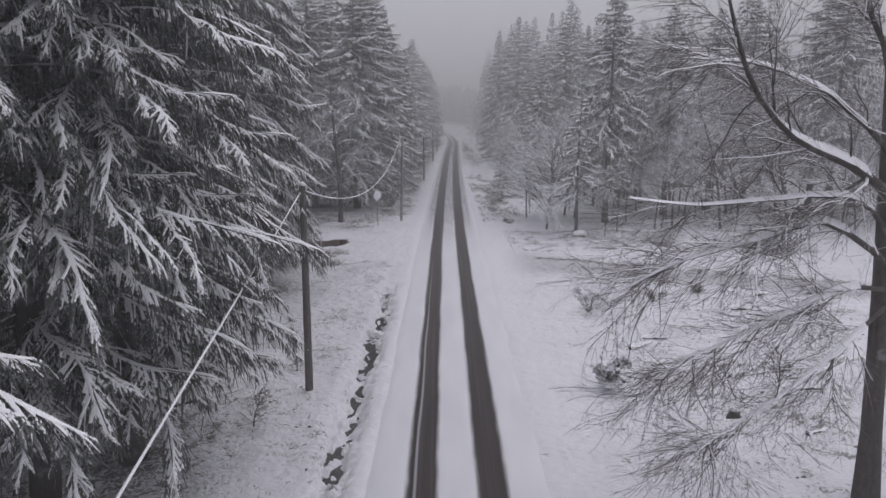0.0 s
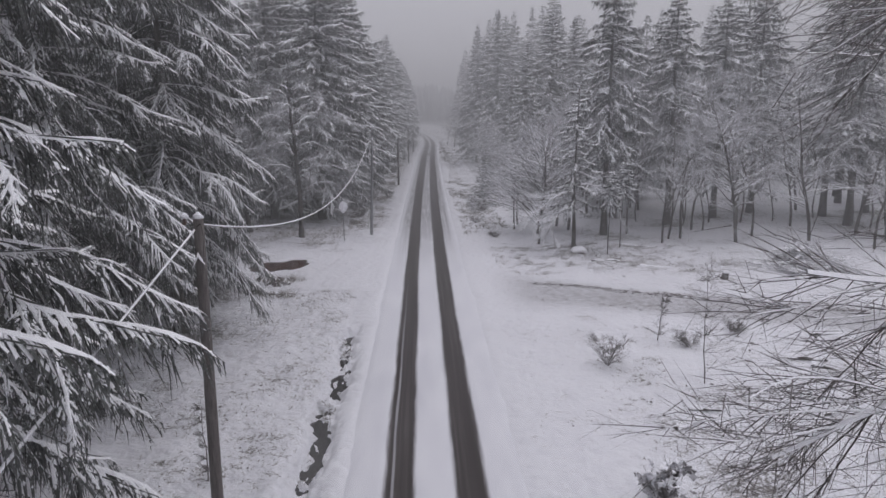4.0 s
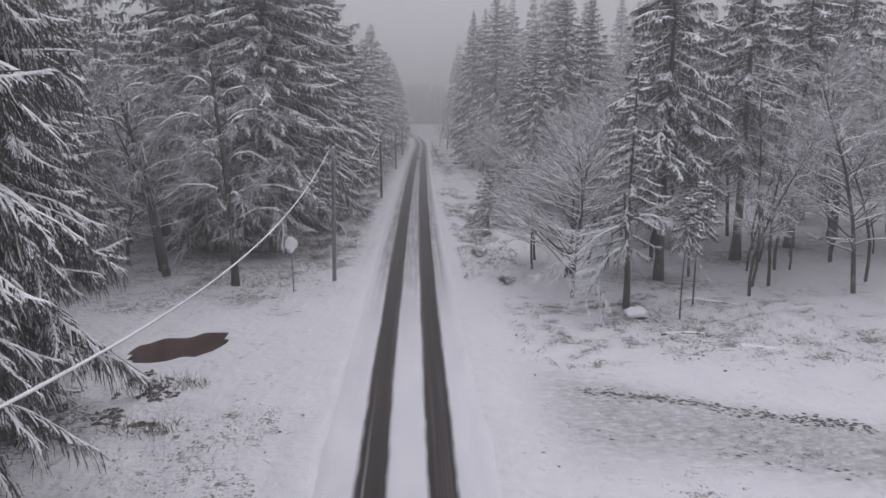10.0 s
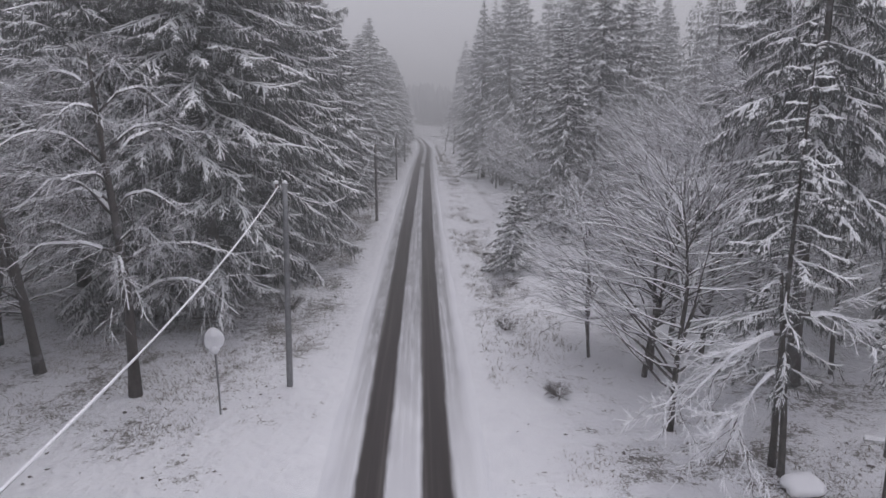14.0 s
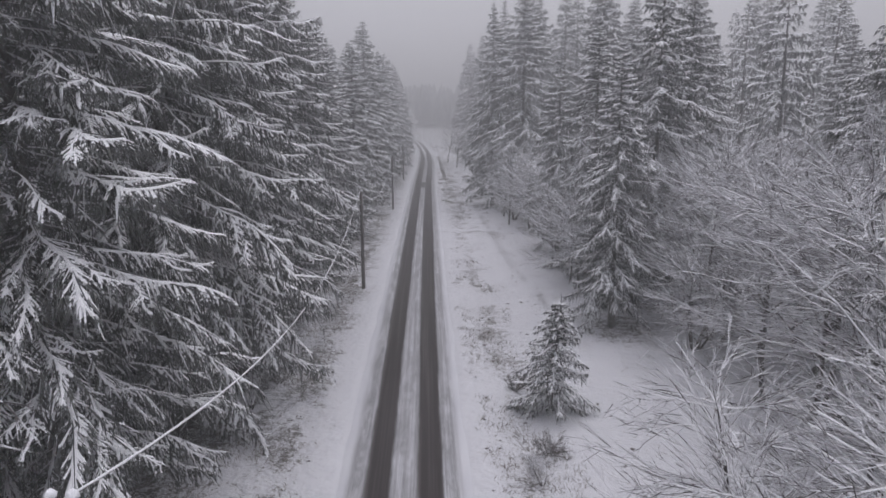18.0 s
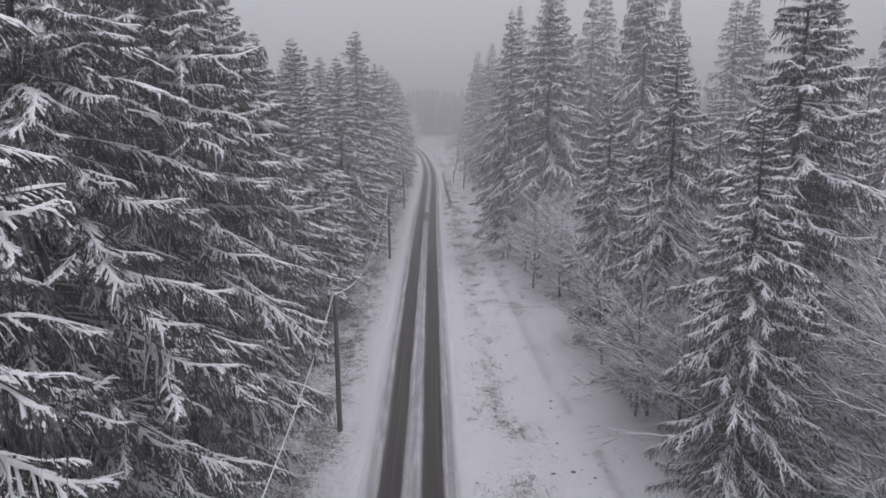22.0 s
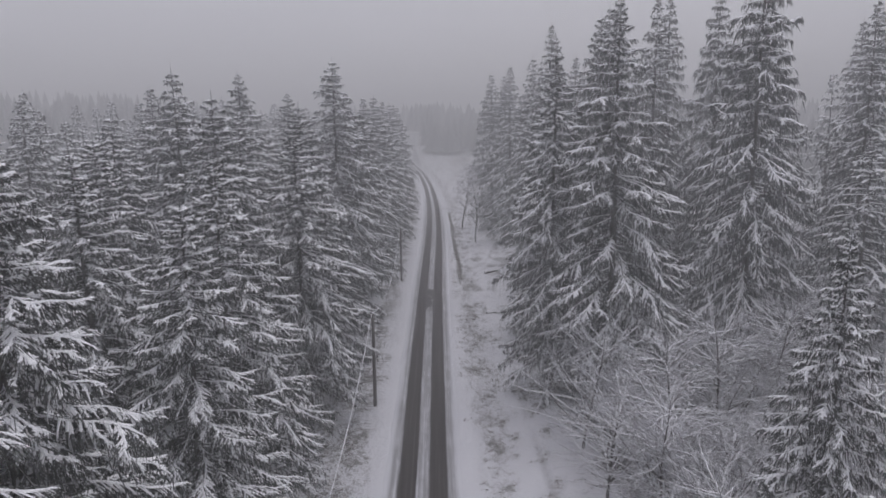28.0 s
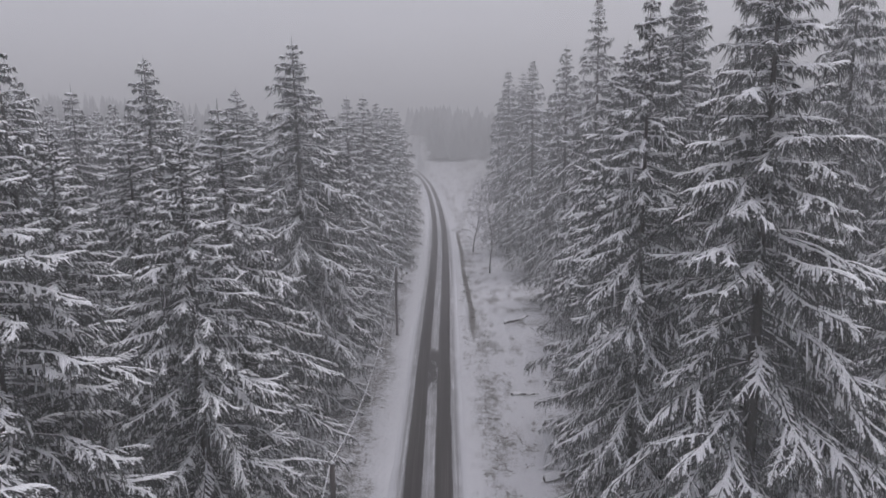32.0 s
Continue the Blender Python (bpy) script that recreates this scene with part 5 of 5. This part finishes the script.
# ---- poles, wires, sign ----
def utility_pole(x, y, h, r, mat, label, lean=0.0, snowy=True, cables=1):
    root = new("utility_pole")
    z0 = float(height(x, y)) - 0.1
    root.matrix_basis = pose(x, y, z0, 0, lean, 0)
    z = np.linspace(-0.3, h + 0.1, 8)
    part("shaft", rod(np.column_stack([z * 0, z * 0, z]), np.linspace(r * 1.12, r * 0.85, 8), mat, 14, "shaft"), root)
    bag = Bag()
    tube(bag, [(0, 0, h + 0.09), (0, 0, h + 0.15), (0.01, 0, h + 0.20)], [r * 0.95, r * 0.8, r * 0.3], 12)
    part("snow_cap", bag.mesh("snow_cap", M_SNOW, True), root, "rounded cap of snow")
    br = part("bracket", rod([(-0.05, 0, h - 0.14), (-0.20, 0, h - 0.12), (-0.27, 0, h - 0.02)], [0.016, 0.016, 0.016], M_STEEL, 8, "bracket"), root, "curved steel hook")
    bag = Bag()
    tube(bag, [(-0.27, 0, h - 0.04), (-0.27, 0, h), (-0.27, 0, h + 0.04), (-0.27, 0, h + 0.09)], [0.035, 0.045, 0.03, 0.035], 12)
    part("insulator", bag.mesh("insulator", M_CERAMIC, True), br, "brown ceramic insulator")
    bag = Bag()
    tube(bag, [(-0.27, 0, h + 0.09), (-0.27, 0, h + 0.14), (-0.27, 0, h + 0.20)], [0.07, 0.085, 0.03], 12)
    part("snow", bag.mesh("snow", M_SNOW, True), br, "ball of snow on the insulator")
    for s in range(cables):
        a = 0.4 + s
        P = [(0, -r * 0.8, h - 0.05), (0.10, -r * 1.4, h + 0.02), (0.14, -r * 1.5, h - 0.3), (0.07, -r * 1.2, h - 0.9)]
        part("lead_cable", rod(P, [0.012] * 4, M_DARKTWIG, 6, "lead_cable"), root)
        bag = Bag()
        snow_strip(bag, [(-0.12, -r * 1.2, h - 0.85), (0.0, -r * 1.4, h - 0.62), (0.12, -r * 1.2, h - 0.80)], [0.03, 0.05, 0.03])
        part("snow_clump", bag.mesh("snow_clump", M_SNOW), root)
    return tagged(root, label, "utility pole", "poles of the overhead line")


POLES = [(-4.25, 20.0, 6.5), (-3.45, 54.7, 6.75), (-2.6, 90.7, 6.6), (-1.95, 128.3, 6.6), (-1.4, 164.7, 6.6)]
for n, (x, y, h) in enumerate(POLES):
    if n == 1:
        utility_pole(x, y, h, 0.095, M_STEEL, "grey steel utility pole at the road's edge, snow on its top", 1.6, True, 0)
    else:
        utility_pole(x, y, h, 0.115, M_POLE, "brown weathered wooden utility pole with a snow-capped insulator", 0.4, True, 1 if n < 2 else 0)
for (x0, y0, h0), (x1, y1, h1), sag in zip(POLES[:-1], POLES[1:], (1.85, 2.2, 2.2, 2.2)):
    s = np.linspace(0, 1, 40)
    P = np.column_stack([x0 + (x1 - x0) * s - 0.02, y0 + (y1 - y0) * s, h0 + (h1 - h0) * s - 4 * sag * s * (1 - s)])
    root = new("overhead_wire")
    root.location = P[0]
    P = P - P[0]
    part("cable", rod(P, [0.014] * 40, M_DARKTWIG, 6, "cable"), root)
    bag = Bag()
    rr = 0.020 + 0.008 * vnoise(np.arange(40) * 0.9, np.zeros(40), 3)
    tube(bag, P + np.array([0, 0, 0.016]), rr, 6)
    part("snow", bag.mesh("snow", M_SNOW, True), root, "crust of snow along the wire")
    tagged(root, "sagging overhead wire thickly coated with snow", "wire", "spans of the overhead line")
root = new("guy_wire")
root.location = (-4.27, 20.0, 6.4)
P = np.linspace((0, 0, 0), (-0.10, -28.4, -6.4), 24)
part("cable", rod(P, [0.014] * 24, M_DARKTWIG, 6, "cable"), root)
part("snow", rod(P + np.array([0, 0, 0.016]), 0.020 + 0.008 * vnoise(np.arange(24) * 0.9, np.zeros(24), 5), M_SNOW, 6, "snow"), root, "crust of snow along the wire")
tagged(root, "taut guy wire coated with snow, slanting from pole to ground", "wire")
for n in (3,):
    x, y, h = POLES[n]
    root = new("guy_wire")
    root.location = (x, y, 5.6)
    part("cable", rod([(0, 0, 0), (-1.3, -3.2, -5.6)], [0.012, 0.012], M_STEEL, 6, "cable"), root)
    tagged(root, "taut steel guy wire running from a pole to the ground", "wire")

root = new("road_sign")
root.location = (-5.2, 52.8, float(height(-5.2, 52.8)) - 0.15)
part("post", rod([(0, 0, -0.2), (0.0, 0, 1.2), (-0.03, 0, 3.0)], [0.03, 0.03, 0.03], M_STEEL, 10, "post"), root, "thin galvanised post")
bm = bmesh.new()
bmesh.ops.create_cone(bm, cap_ends=True, segments=32, radius1=0.34, radius2=0.34, depth=0.02, matrix=Matrix.Translation((-0.03, -0.045, 2.58)) @ Euler((radians(90), 0, radians(12))).to_matrix().to_4x4())
me = bpy.data.meshes.new("plate")
bm.to_mesh(me)
bm.free()
me.materials.append(M_STEEL)
pl = part("plate", me, root, "round metal plate seen from behind")
bm = bmesh.new()
bmesh.ops.create_icosphere(bm, subdivisions=3, radius=0.33, matrix=Matrix.Translation((-0.03, -0.07, 2.58)) @ Matrix.Diagonal((1, 0.2, 1.05, 1)))
for vv in bm.verts:
    vv.co += Vector(noise.noise_vector(vv.co * 4)) * 0.035
me = bpy.data.meshes.new("snow")
bm.to_mesh(me)
bm.free()
me.materials.append(M_SNOW)
for p in me.polygons:
    p.use_smooth = True
part("snow", me, pl, "snow plastered over the plate")
bag = Bag()
tube(bag, [(-0.02, -0.05, 2.12), (-0.02, -0.06, 2.24), (-0.02, -0.05, 2.36)], [0.08, 0.17, 0.10], 12)
part("snow_clump", bag.mesh("snow_clump", M_SNOW, True), root)
tagged(root, "round road sign on a thin post, plastered with snow", "road sign")


# ---- water ----
def blob(name, cx, cy, rx, ry, z, mat, seed, kink=0.0, n=48):
    a = np.linspace(0, 2 * np.pi, n, endpoint=False)
    r = 1 + 0.16 * (vnoise(np.cos(a) * 2 + seed, np.sin(a) * 2, seed) - 0.5) * 2 + 0.06 * np.sin(a * 5 + seed)
    V = np.column_stack([cx + rx * r * np.cos(a), cy + ry * r * np.sin(a) + kink * (rx * r * np.cos(a)), np.full(n, z)])
    V = np.concatenate([V, [[cx, cy, z]]])
    s = np.arange(n)
    return mesh_from(name, V, np.stack([s, (s + 1) % n, np.full(n, n)], -1), mat)


tagged(new("puddle", blob("puddle", -8.1, 45.2, 3.0, 2.7, PUDDLE_Z, M_WATER, 4, 0.3)), "brown half-frozen puddle in the snowy lay-by", "puddle")
wy = np.arange(8, 34.2, 0.25)
wx = -2.75 - 0.22 * (vnoise(wy * 0.5, wy * 0 + 3.3, 6) - 0.5)
V = np.concatenate([np.column_stack([wx - 0.55, wy, wy * 0 - 0.30]), np.column_stack([wx + 0.55, wy, wy * 0 - 0.30])])
k = np.arange(len(wy) - 1)
F = np.stack([k, k + len(wy), k + len(wy) + 1, k + 1], -1)
tagged(new("ditch_water", mesh_from("ditch_water", V, F, M_DITCH)), "dark open water in the narrow roadside ditch", "ditch", kind="structure")


# ---- clearing: stump, logs, brush, stones ----
def lumpy(name, size, mat, seed, rough=0.25, sub=3):
    bm = bmesh.new()
    bmesh.ops.create_icosphere(bm, subdivisions=sub, radius=1.0)
    for vv in bm.verts:
        vv.co += Vector(noise.noise_vector(vv.co * 1.3 + Vector((seed, 0, 0)))) * rough
        vv.co = Vector((vv.co.x * size[0], vv.co.y * size[1], vv.co.z * size[2]))
    me = bpy.data.meshes.new(name)
    bm.to_mesh(me)
    bm.free()
    me.materials.append(mat)
    for p in me.polygons:
        p.use_smooth = True
    return me


def stump(x, y, r, h, label, tilt=0.0):
    root = new("tree_stump")
    root.matrix_basis = pose(x, y, float(height(x, y)), 0, tilt, 0)
    part("wood", rod([(0, 0, -0.2), (0, 0, 0.05), (0, 0, h * 0.6), (0.02, 0, h)], [r * 1.45, r * 1.25, r, r * 0.96], M_BARK, 14, "wood"), root)
    c = part("snow_cap", lumpy("snow_cap", (r * 0.95, r * 0.95, 0.09), M_SNOW, x, 0.2, 2), root, "cap of snow on the cut")
    c.location = (0, 0, h + 0.03)
    return tagged(root, label, "tree stump", "stumps in the felled patch")


stump(15.8, 40.3, 0.16, 0.32, "dark cut tree stump in the snowy clearing", 8)
stump(8.4, 18.0, 0.16, 0.25, "low cut stump nearly buried in snow")
s = new("boulder")
s.location = (9.9, 47.6, 0.12)
part("stone", lumpy("stone", (0.50, 0.40, 0.24), M_POLE, 3.0), s)
c = part("snow_cap", lumpy("snow_cap", (0.54, 0.45, 0.26), M_SNOW, 3.0, 0.32), s)
c.location = (0, 0, 0.14)
tagged(s, "flat boulder under a smooth cap of snow", "boulder")


def log(x, y, L, r, turn, seed, label):
    rng = np.random.default_rng(seed)
    root = new("fallen_log")
    root.matrix_basis = pose(x, y, float(height(x, y)) + r * 0.5, 0, 0, turn)
    P = bend_path(rng, (-L / 2, 0, 0), (1, 0, 0.02), L, 6, 0.05, 0)
    R = np.linspace(r, r * 0.6, 7)
    part("wood", rod(P, R, M_BARK, 8, "wood"), root)
    bag = Bag()
    snow_strip(bag, P, R * 1.0 * rng.uniform(0.5, 1.3, 7), 0.9)
    part("snow", bag.mesh("snow", M_SNOW, True), root)
    return tagged(root, label, "log", "fallen wood in the clearing")


rng = np.random.default_rng(31)
for x, y, L, r, a in [(13.9, 27.9, 1.3, 0.06, -30), (7.5, 24.0, 1.1, 0.07, 20), (8.3, 25.0, 0.9, 0.05, -15), (13.5, 28.7, 1.2, 0.07, -35), (16, 31.5, 1.6, 0.06, 5), (12, 24.5, 1.4, 0.05, 10),
                      (14.5, 49.2, 3.4, 0.045, -28), (12.8, 50.6, 3.0, 0.04, -35), (11.0, 45.4, 1.8, 0.05, 10), (13.6, 43.6, 2.2, 0.05, -12), 
                      (9.8, 21.5, 1.0, 0.05, 60), (11.6, 20.2, 1.3, 0.05, -10), (10.6, 17.4, 1.1, 0.06, 25), (7.0, 16.2, 0.8, 0.04, -40), (-7.2, 18.8, 2.4, 0.05, 15), (-9.0, 21.0, 2.8, 0.05, -20),
                      (9.6, 138.2, 3.2, 0.16, 8), (8.6, 150, 2.0, 0.10, -12), (10.2, 168, 2.6, 0.14, 20)]:
    log(x, y, L, r, a, int(abs(x) * 7 + y), "thin fallen branch half buried in snow" if r < 0.09 else "dark fallen log lying at the forest edge")

# pile of cut branches
root = new("brush_pile")
root.location = (21.4, 43.2, float(height(21.4, 43.2)))
rng = np.random.default_rng(77)
stems, twg, sn = Bag(), Bag(), Bag()
for q in range(150):
    a = rng.uniform(0, 6.28)
    rr = rng.uniform(0, 1) ** 0.6
    p = np.array([2.3 * rr * math.cos(a), 1.7 * rr * math.sin(a), max(0.02, (1.6 - 1.4 * rr) * rng.uniform(0.3, 1.0))])
    th = rng.normal(0.2, 0.7)
    P = bend_path(rng, p - np.array([math.cos(th), math.sin(th), 0]) * 0.9, (math.cos(th), math.sin(th), rng.normal(0, 0.12)), rng.uniform(1.2, 2.6), 5, 0.10, -0.01)
    P[:, 2] = np.maximum(P[:, 2], 0.0)
    R = np.linspace(rng.uniform(0.012, 0.04), 0.006, 6)
    tube(stems, P, R, 4, False)
    snow_strip(sn, P, R * 0.9 + 0.012)
    twigs_along(twg, sn, rng, P, 10, 0.6, 0.008, 0.0, 0.5)
part("framework", stems.mesh("framework", M_BARK), root)
part("brushwood", twg.mesh("brushwood", M_TWIG), root)
part("snow", sn.mesh("snow", M_SNOW), root)
tagged(root, "large pile of cut branches dusted with snow", "brush pile")

# ---- dead grass, stalks and crumbs of earth poking through the snow ----
rng = np.random.default_rng(55)
blades = Bag()


def tufts(cx, cy, n, hgt, spread=0.10, per=7):
    cx, cy = np.repeat(cx, per), np.repeat(cy, per)
    m = len(cx)
    A = np.column_stack([cx + rng.normal(0, spread, m), cy + rng.normal(0, spread, m), np.zeros(m)])
    A[:, 2] = height(A[:, 0], A[:, 1]) - 0.02
    d = unit(np.column_stack([rng.normal(0, 0.5, m), rng.normal(0, 0.5, m), np.ones(m)]))
    ln = hgt * rng.uniform(0.4, 1.2, m)[:, None]
    B = A + d * ln * 0.55
    C = A + d * ln + np.column_stack([rng.normal(0, 0.22, m), rng.normal(0, 0.22, m), -0.1 * np.ones(m)]) * ln
    ribbons(blades, A, B, C, np.full(m, 0.009), rng)


def scatter(n, x0, x1, y0, y1, keep=None):
    x, y = rng.uniform(x0, x1, n), rng.uniform(y0, y1, n)
    ok = (np.abs(x - road_x(y)) > 2.5) & (side_track(x, y) < 0.35) & (vnoise(x * 0.45, y * 0.45, 40) > (0.45 if keep is None else keep))
    return x[ok], y[ok]


for area, n, hgt in [((-8, -3.2, 12, 41), 420, 0.13), ((4.5, 16, 12, 33), 350, 0.15), ((4.5, 17, 42, 50), 900, 0.16), ((-13, -4.5, 49, 62), 1300, 0.17), ((3.4, 6.8, 54, 110), 1000, 0.30), ((-7, -3.0, 58, 150), 2400, 0.28),
                      ((4, 7.5, 110, 190), 900, 0.35), ((-8.5, -6, 38, 42), 160, 0.5)]:
    x, y = scatter(n, *area)
    tufts(x, y, n, hgt, 0.13)
tagged(new("dead_grass", blades.mesh("dead_grass", M_GRASS)), "sparse dead grass blades poking through the snow", "grass", kind="stuff")

# clods of snow, leaves and earth scattered beside the tracks
ground_bits = Bag()
for area, n, r in [((-6, -3.0, 10, 42), 300, 0.035), ((-8.6, -6.6, 38.5, 43.2), 700, 0.075), ((2.9, 6, 10, 60), 300, 0.03), ((5, 18, 14, 32), 1000, 0.05), ((4.5, 18, 41.5, 50), 1200, 0.04), ((-12, -4, 49, 60), 350, 0.05), ((3.0, 9, 60, 150), 900, 0.06), ((-5, -2.6, 60, 140), 500, 0.05)]:
    x, y = rng.uniform(area[0], area[1], n), rng.uniform(area[2], area[3], n)
    ok = (np.abs(x - road_x(y)) > 2.35) & (vnoise(x * 0.7, y * 0.7, 50) > 0.4)
    x, y = x[ok], y[ok]
    m = len(x)
    c = np.column_stack([x, y, height(x, y) + 0.01])
    ok = vnoise(x * 1.6, y * 1.6, 53) > 0.5
    c, m = c[ok], int(ok.sum())
    s = (r * rng.uniform(0.15, 1.0, m) ** 1.5 * 1.6)[:, None] * np.array([1.0, 1.0, 0.7]) * rng.uniform(0.5, 1.6, (m, 3))
    O = np.array([[1, 0, 0], [0, 1, 0], [-1, 0, 0], [0, -1, 0], [0, 0, 0.8]])
    for f in ((0, 1, 4), (1, 2, 4), (2, 3, 4), (3, 0, 4)):
        ground_bits.tris(np.stack([c + O[q] * s * (1 + 0.6 * rng.random((m, 1)) - 0.3) for q in f], 1))
# dark bits added in place of the prints along both edges of the side track
m = 1500
x = rng.uniform(5.5, 26, m)
y = 39.5 - 0.42 * np.clip(x - 4, 0, 90) + np.where(rng.random(m) < 0.85, 1.6, -1.45) + rng.normal(0, 0.22, m)
ok = vnoise(x * 0.8, y * 0.8, 52) > 0.42
x, y = x[ok], y[ok]
c = np.column_stack([x, y, height(x, y) + 0.004])
s = (0.036 * rng.uniform(0.3, 1.7, len(x)))[:, None]
O = np.array([[1.6, -0.4, 0], [0.2, 0.8, 0], [-1.5, 0.4, 0], [0, -0.8, 0], [0, 0, 0.5]])
for f in ((0, 1, 4), (1, 2, 4), (2, 3, 4), (3, 0, 4)):
    ground_bits.tris(np.stack([c + O[q] * s * (1 + 0.6 * rng.random((len(x), 1)) - 0.3) for q in f], 1))
tagged(new("leaf_litter", ground_bits.mesh("leaf_litter", M_DARKTWIG)), "dark fallen leaves and clods on the snow, with dark bits standing for prints", "litter", kind="stuff")


# ---- wooded hills fading out far ahead ----
rng = np.random.default_rng(88)
far = Bag()
for q in range(2300):
    left = rng.random() < 0.7
    y = rng.uniform(270, 420)
    x = rng.uniform(-260, -24) if left else rng.uniform(34, 220)
    if q > 1700:
        x, y = rng.uniform(-70, 75), rng.uniform(385, 500)
        if abs(x - road_x(y)) < 6 + 5 * rng.random():
            continue
    h, r = (rng.uniform(9, 16), rng.uniform(3.4, 5.4)) if q > 1700 else (rng.uniform(10, 19), rng.uniform(3.2, 5.2))
    z0 = float(height(x, y))
    a = rng.uniform(0, 6.28) + np.arange(8) * 0.785
    for k in range(4):
        f0, f1 = 0.08 + 0.22 * k, min(0.08 + 0.22 * k + 0.42, 1.0)
        rr = r * (1 - f0) * rng.uniform(0.75, 1.15, 8)
        ring = np.column_stack([x + rr * np.cos(a), y + rr * np.sin(a), z0 + h * (f0 + rng.uniform(-0.03, 0.03, 8))])
        tip = np.array([x, y, z0 + h * f1])
        far.tris(np.stack([ring, np.roll(ring, -1, axis=0), np.tile(tip, (8, 1))], 1))
tagged(new("far_wood", far.mesh("far_wood", M_NEEDLE)), "dark spruce wood on distant hills dissolving in mist", "forest", kind="stuff")
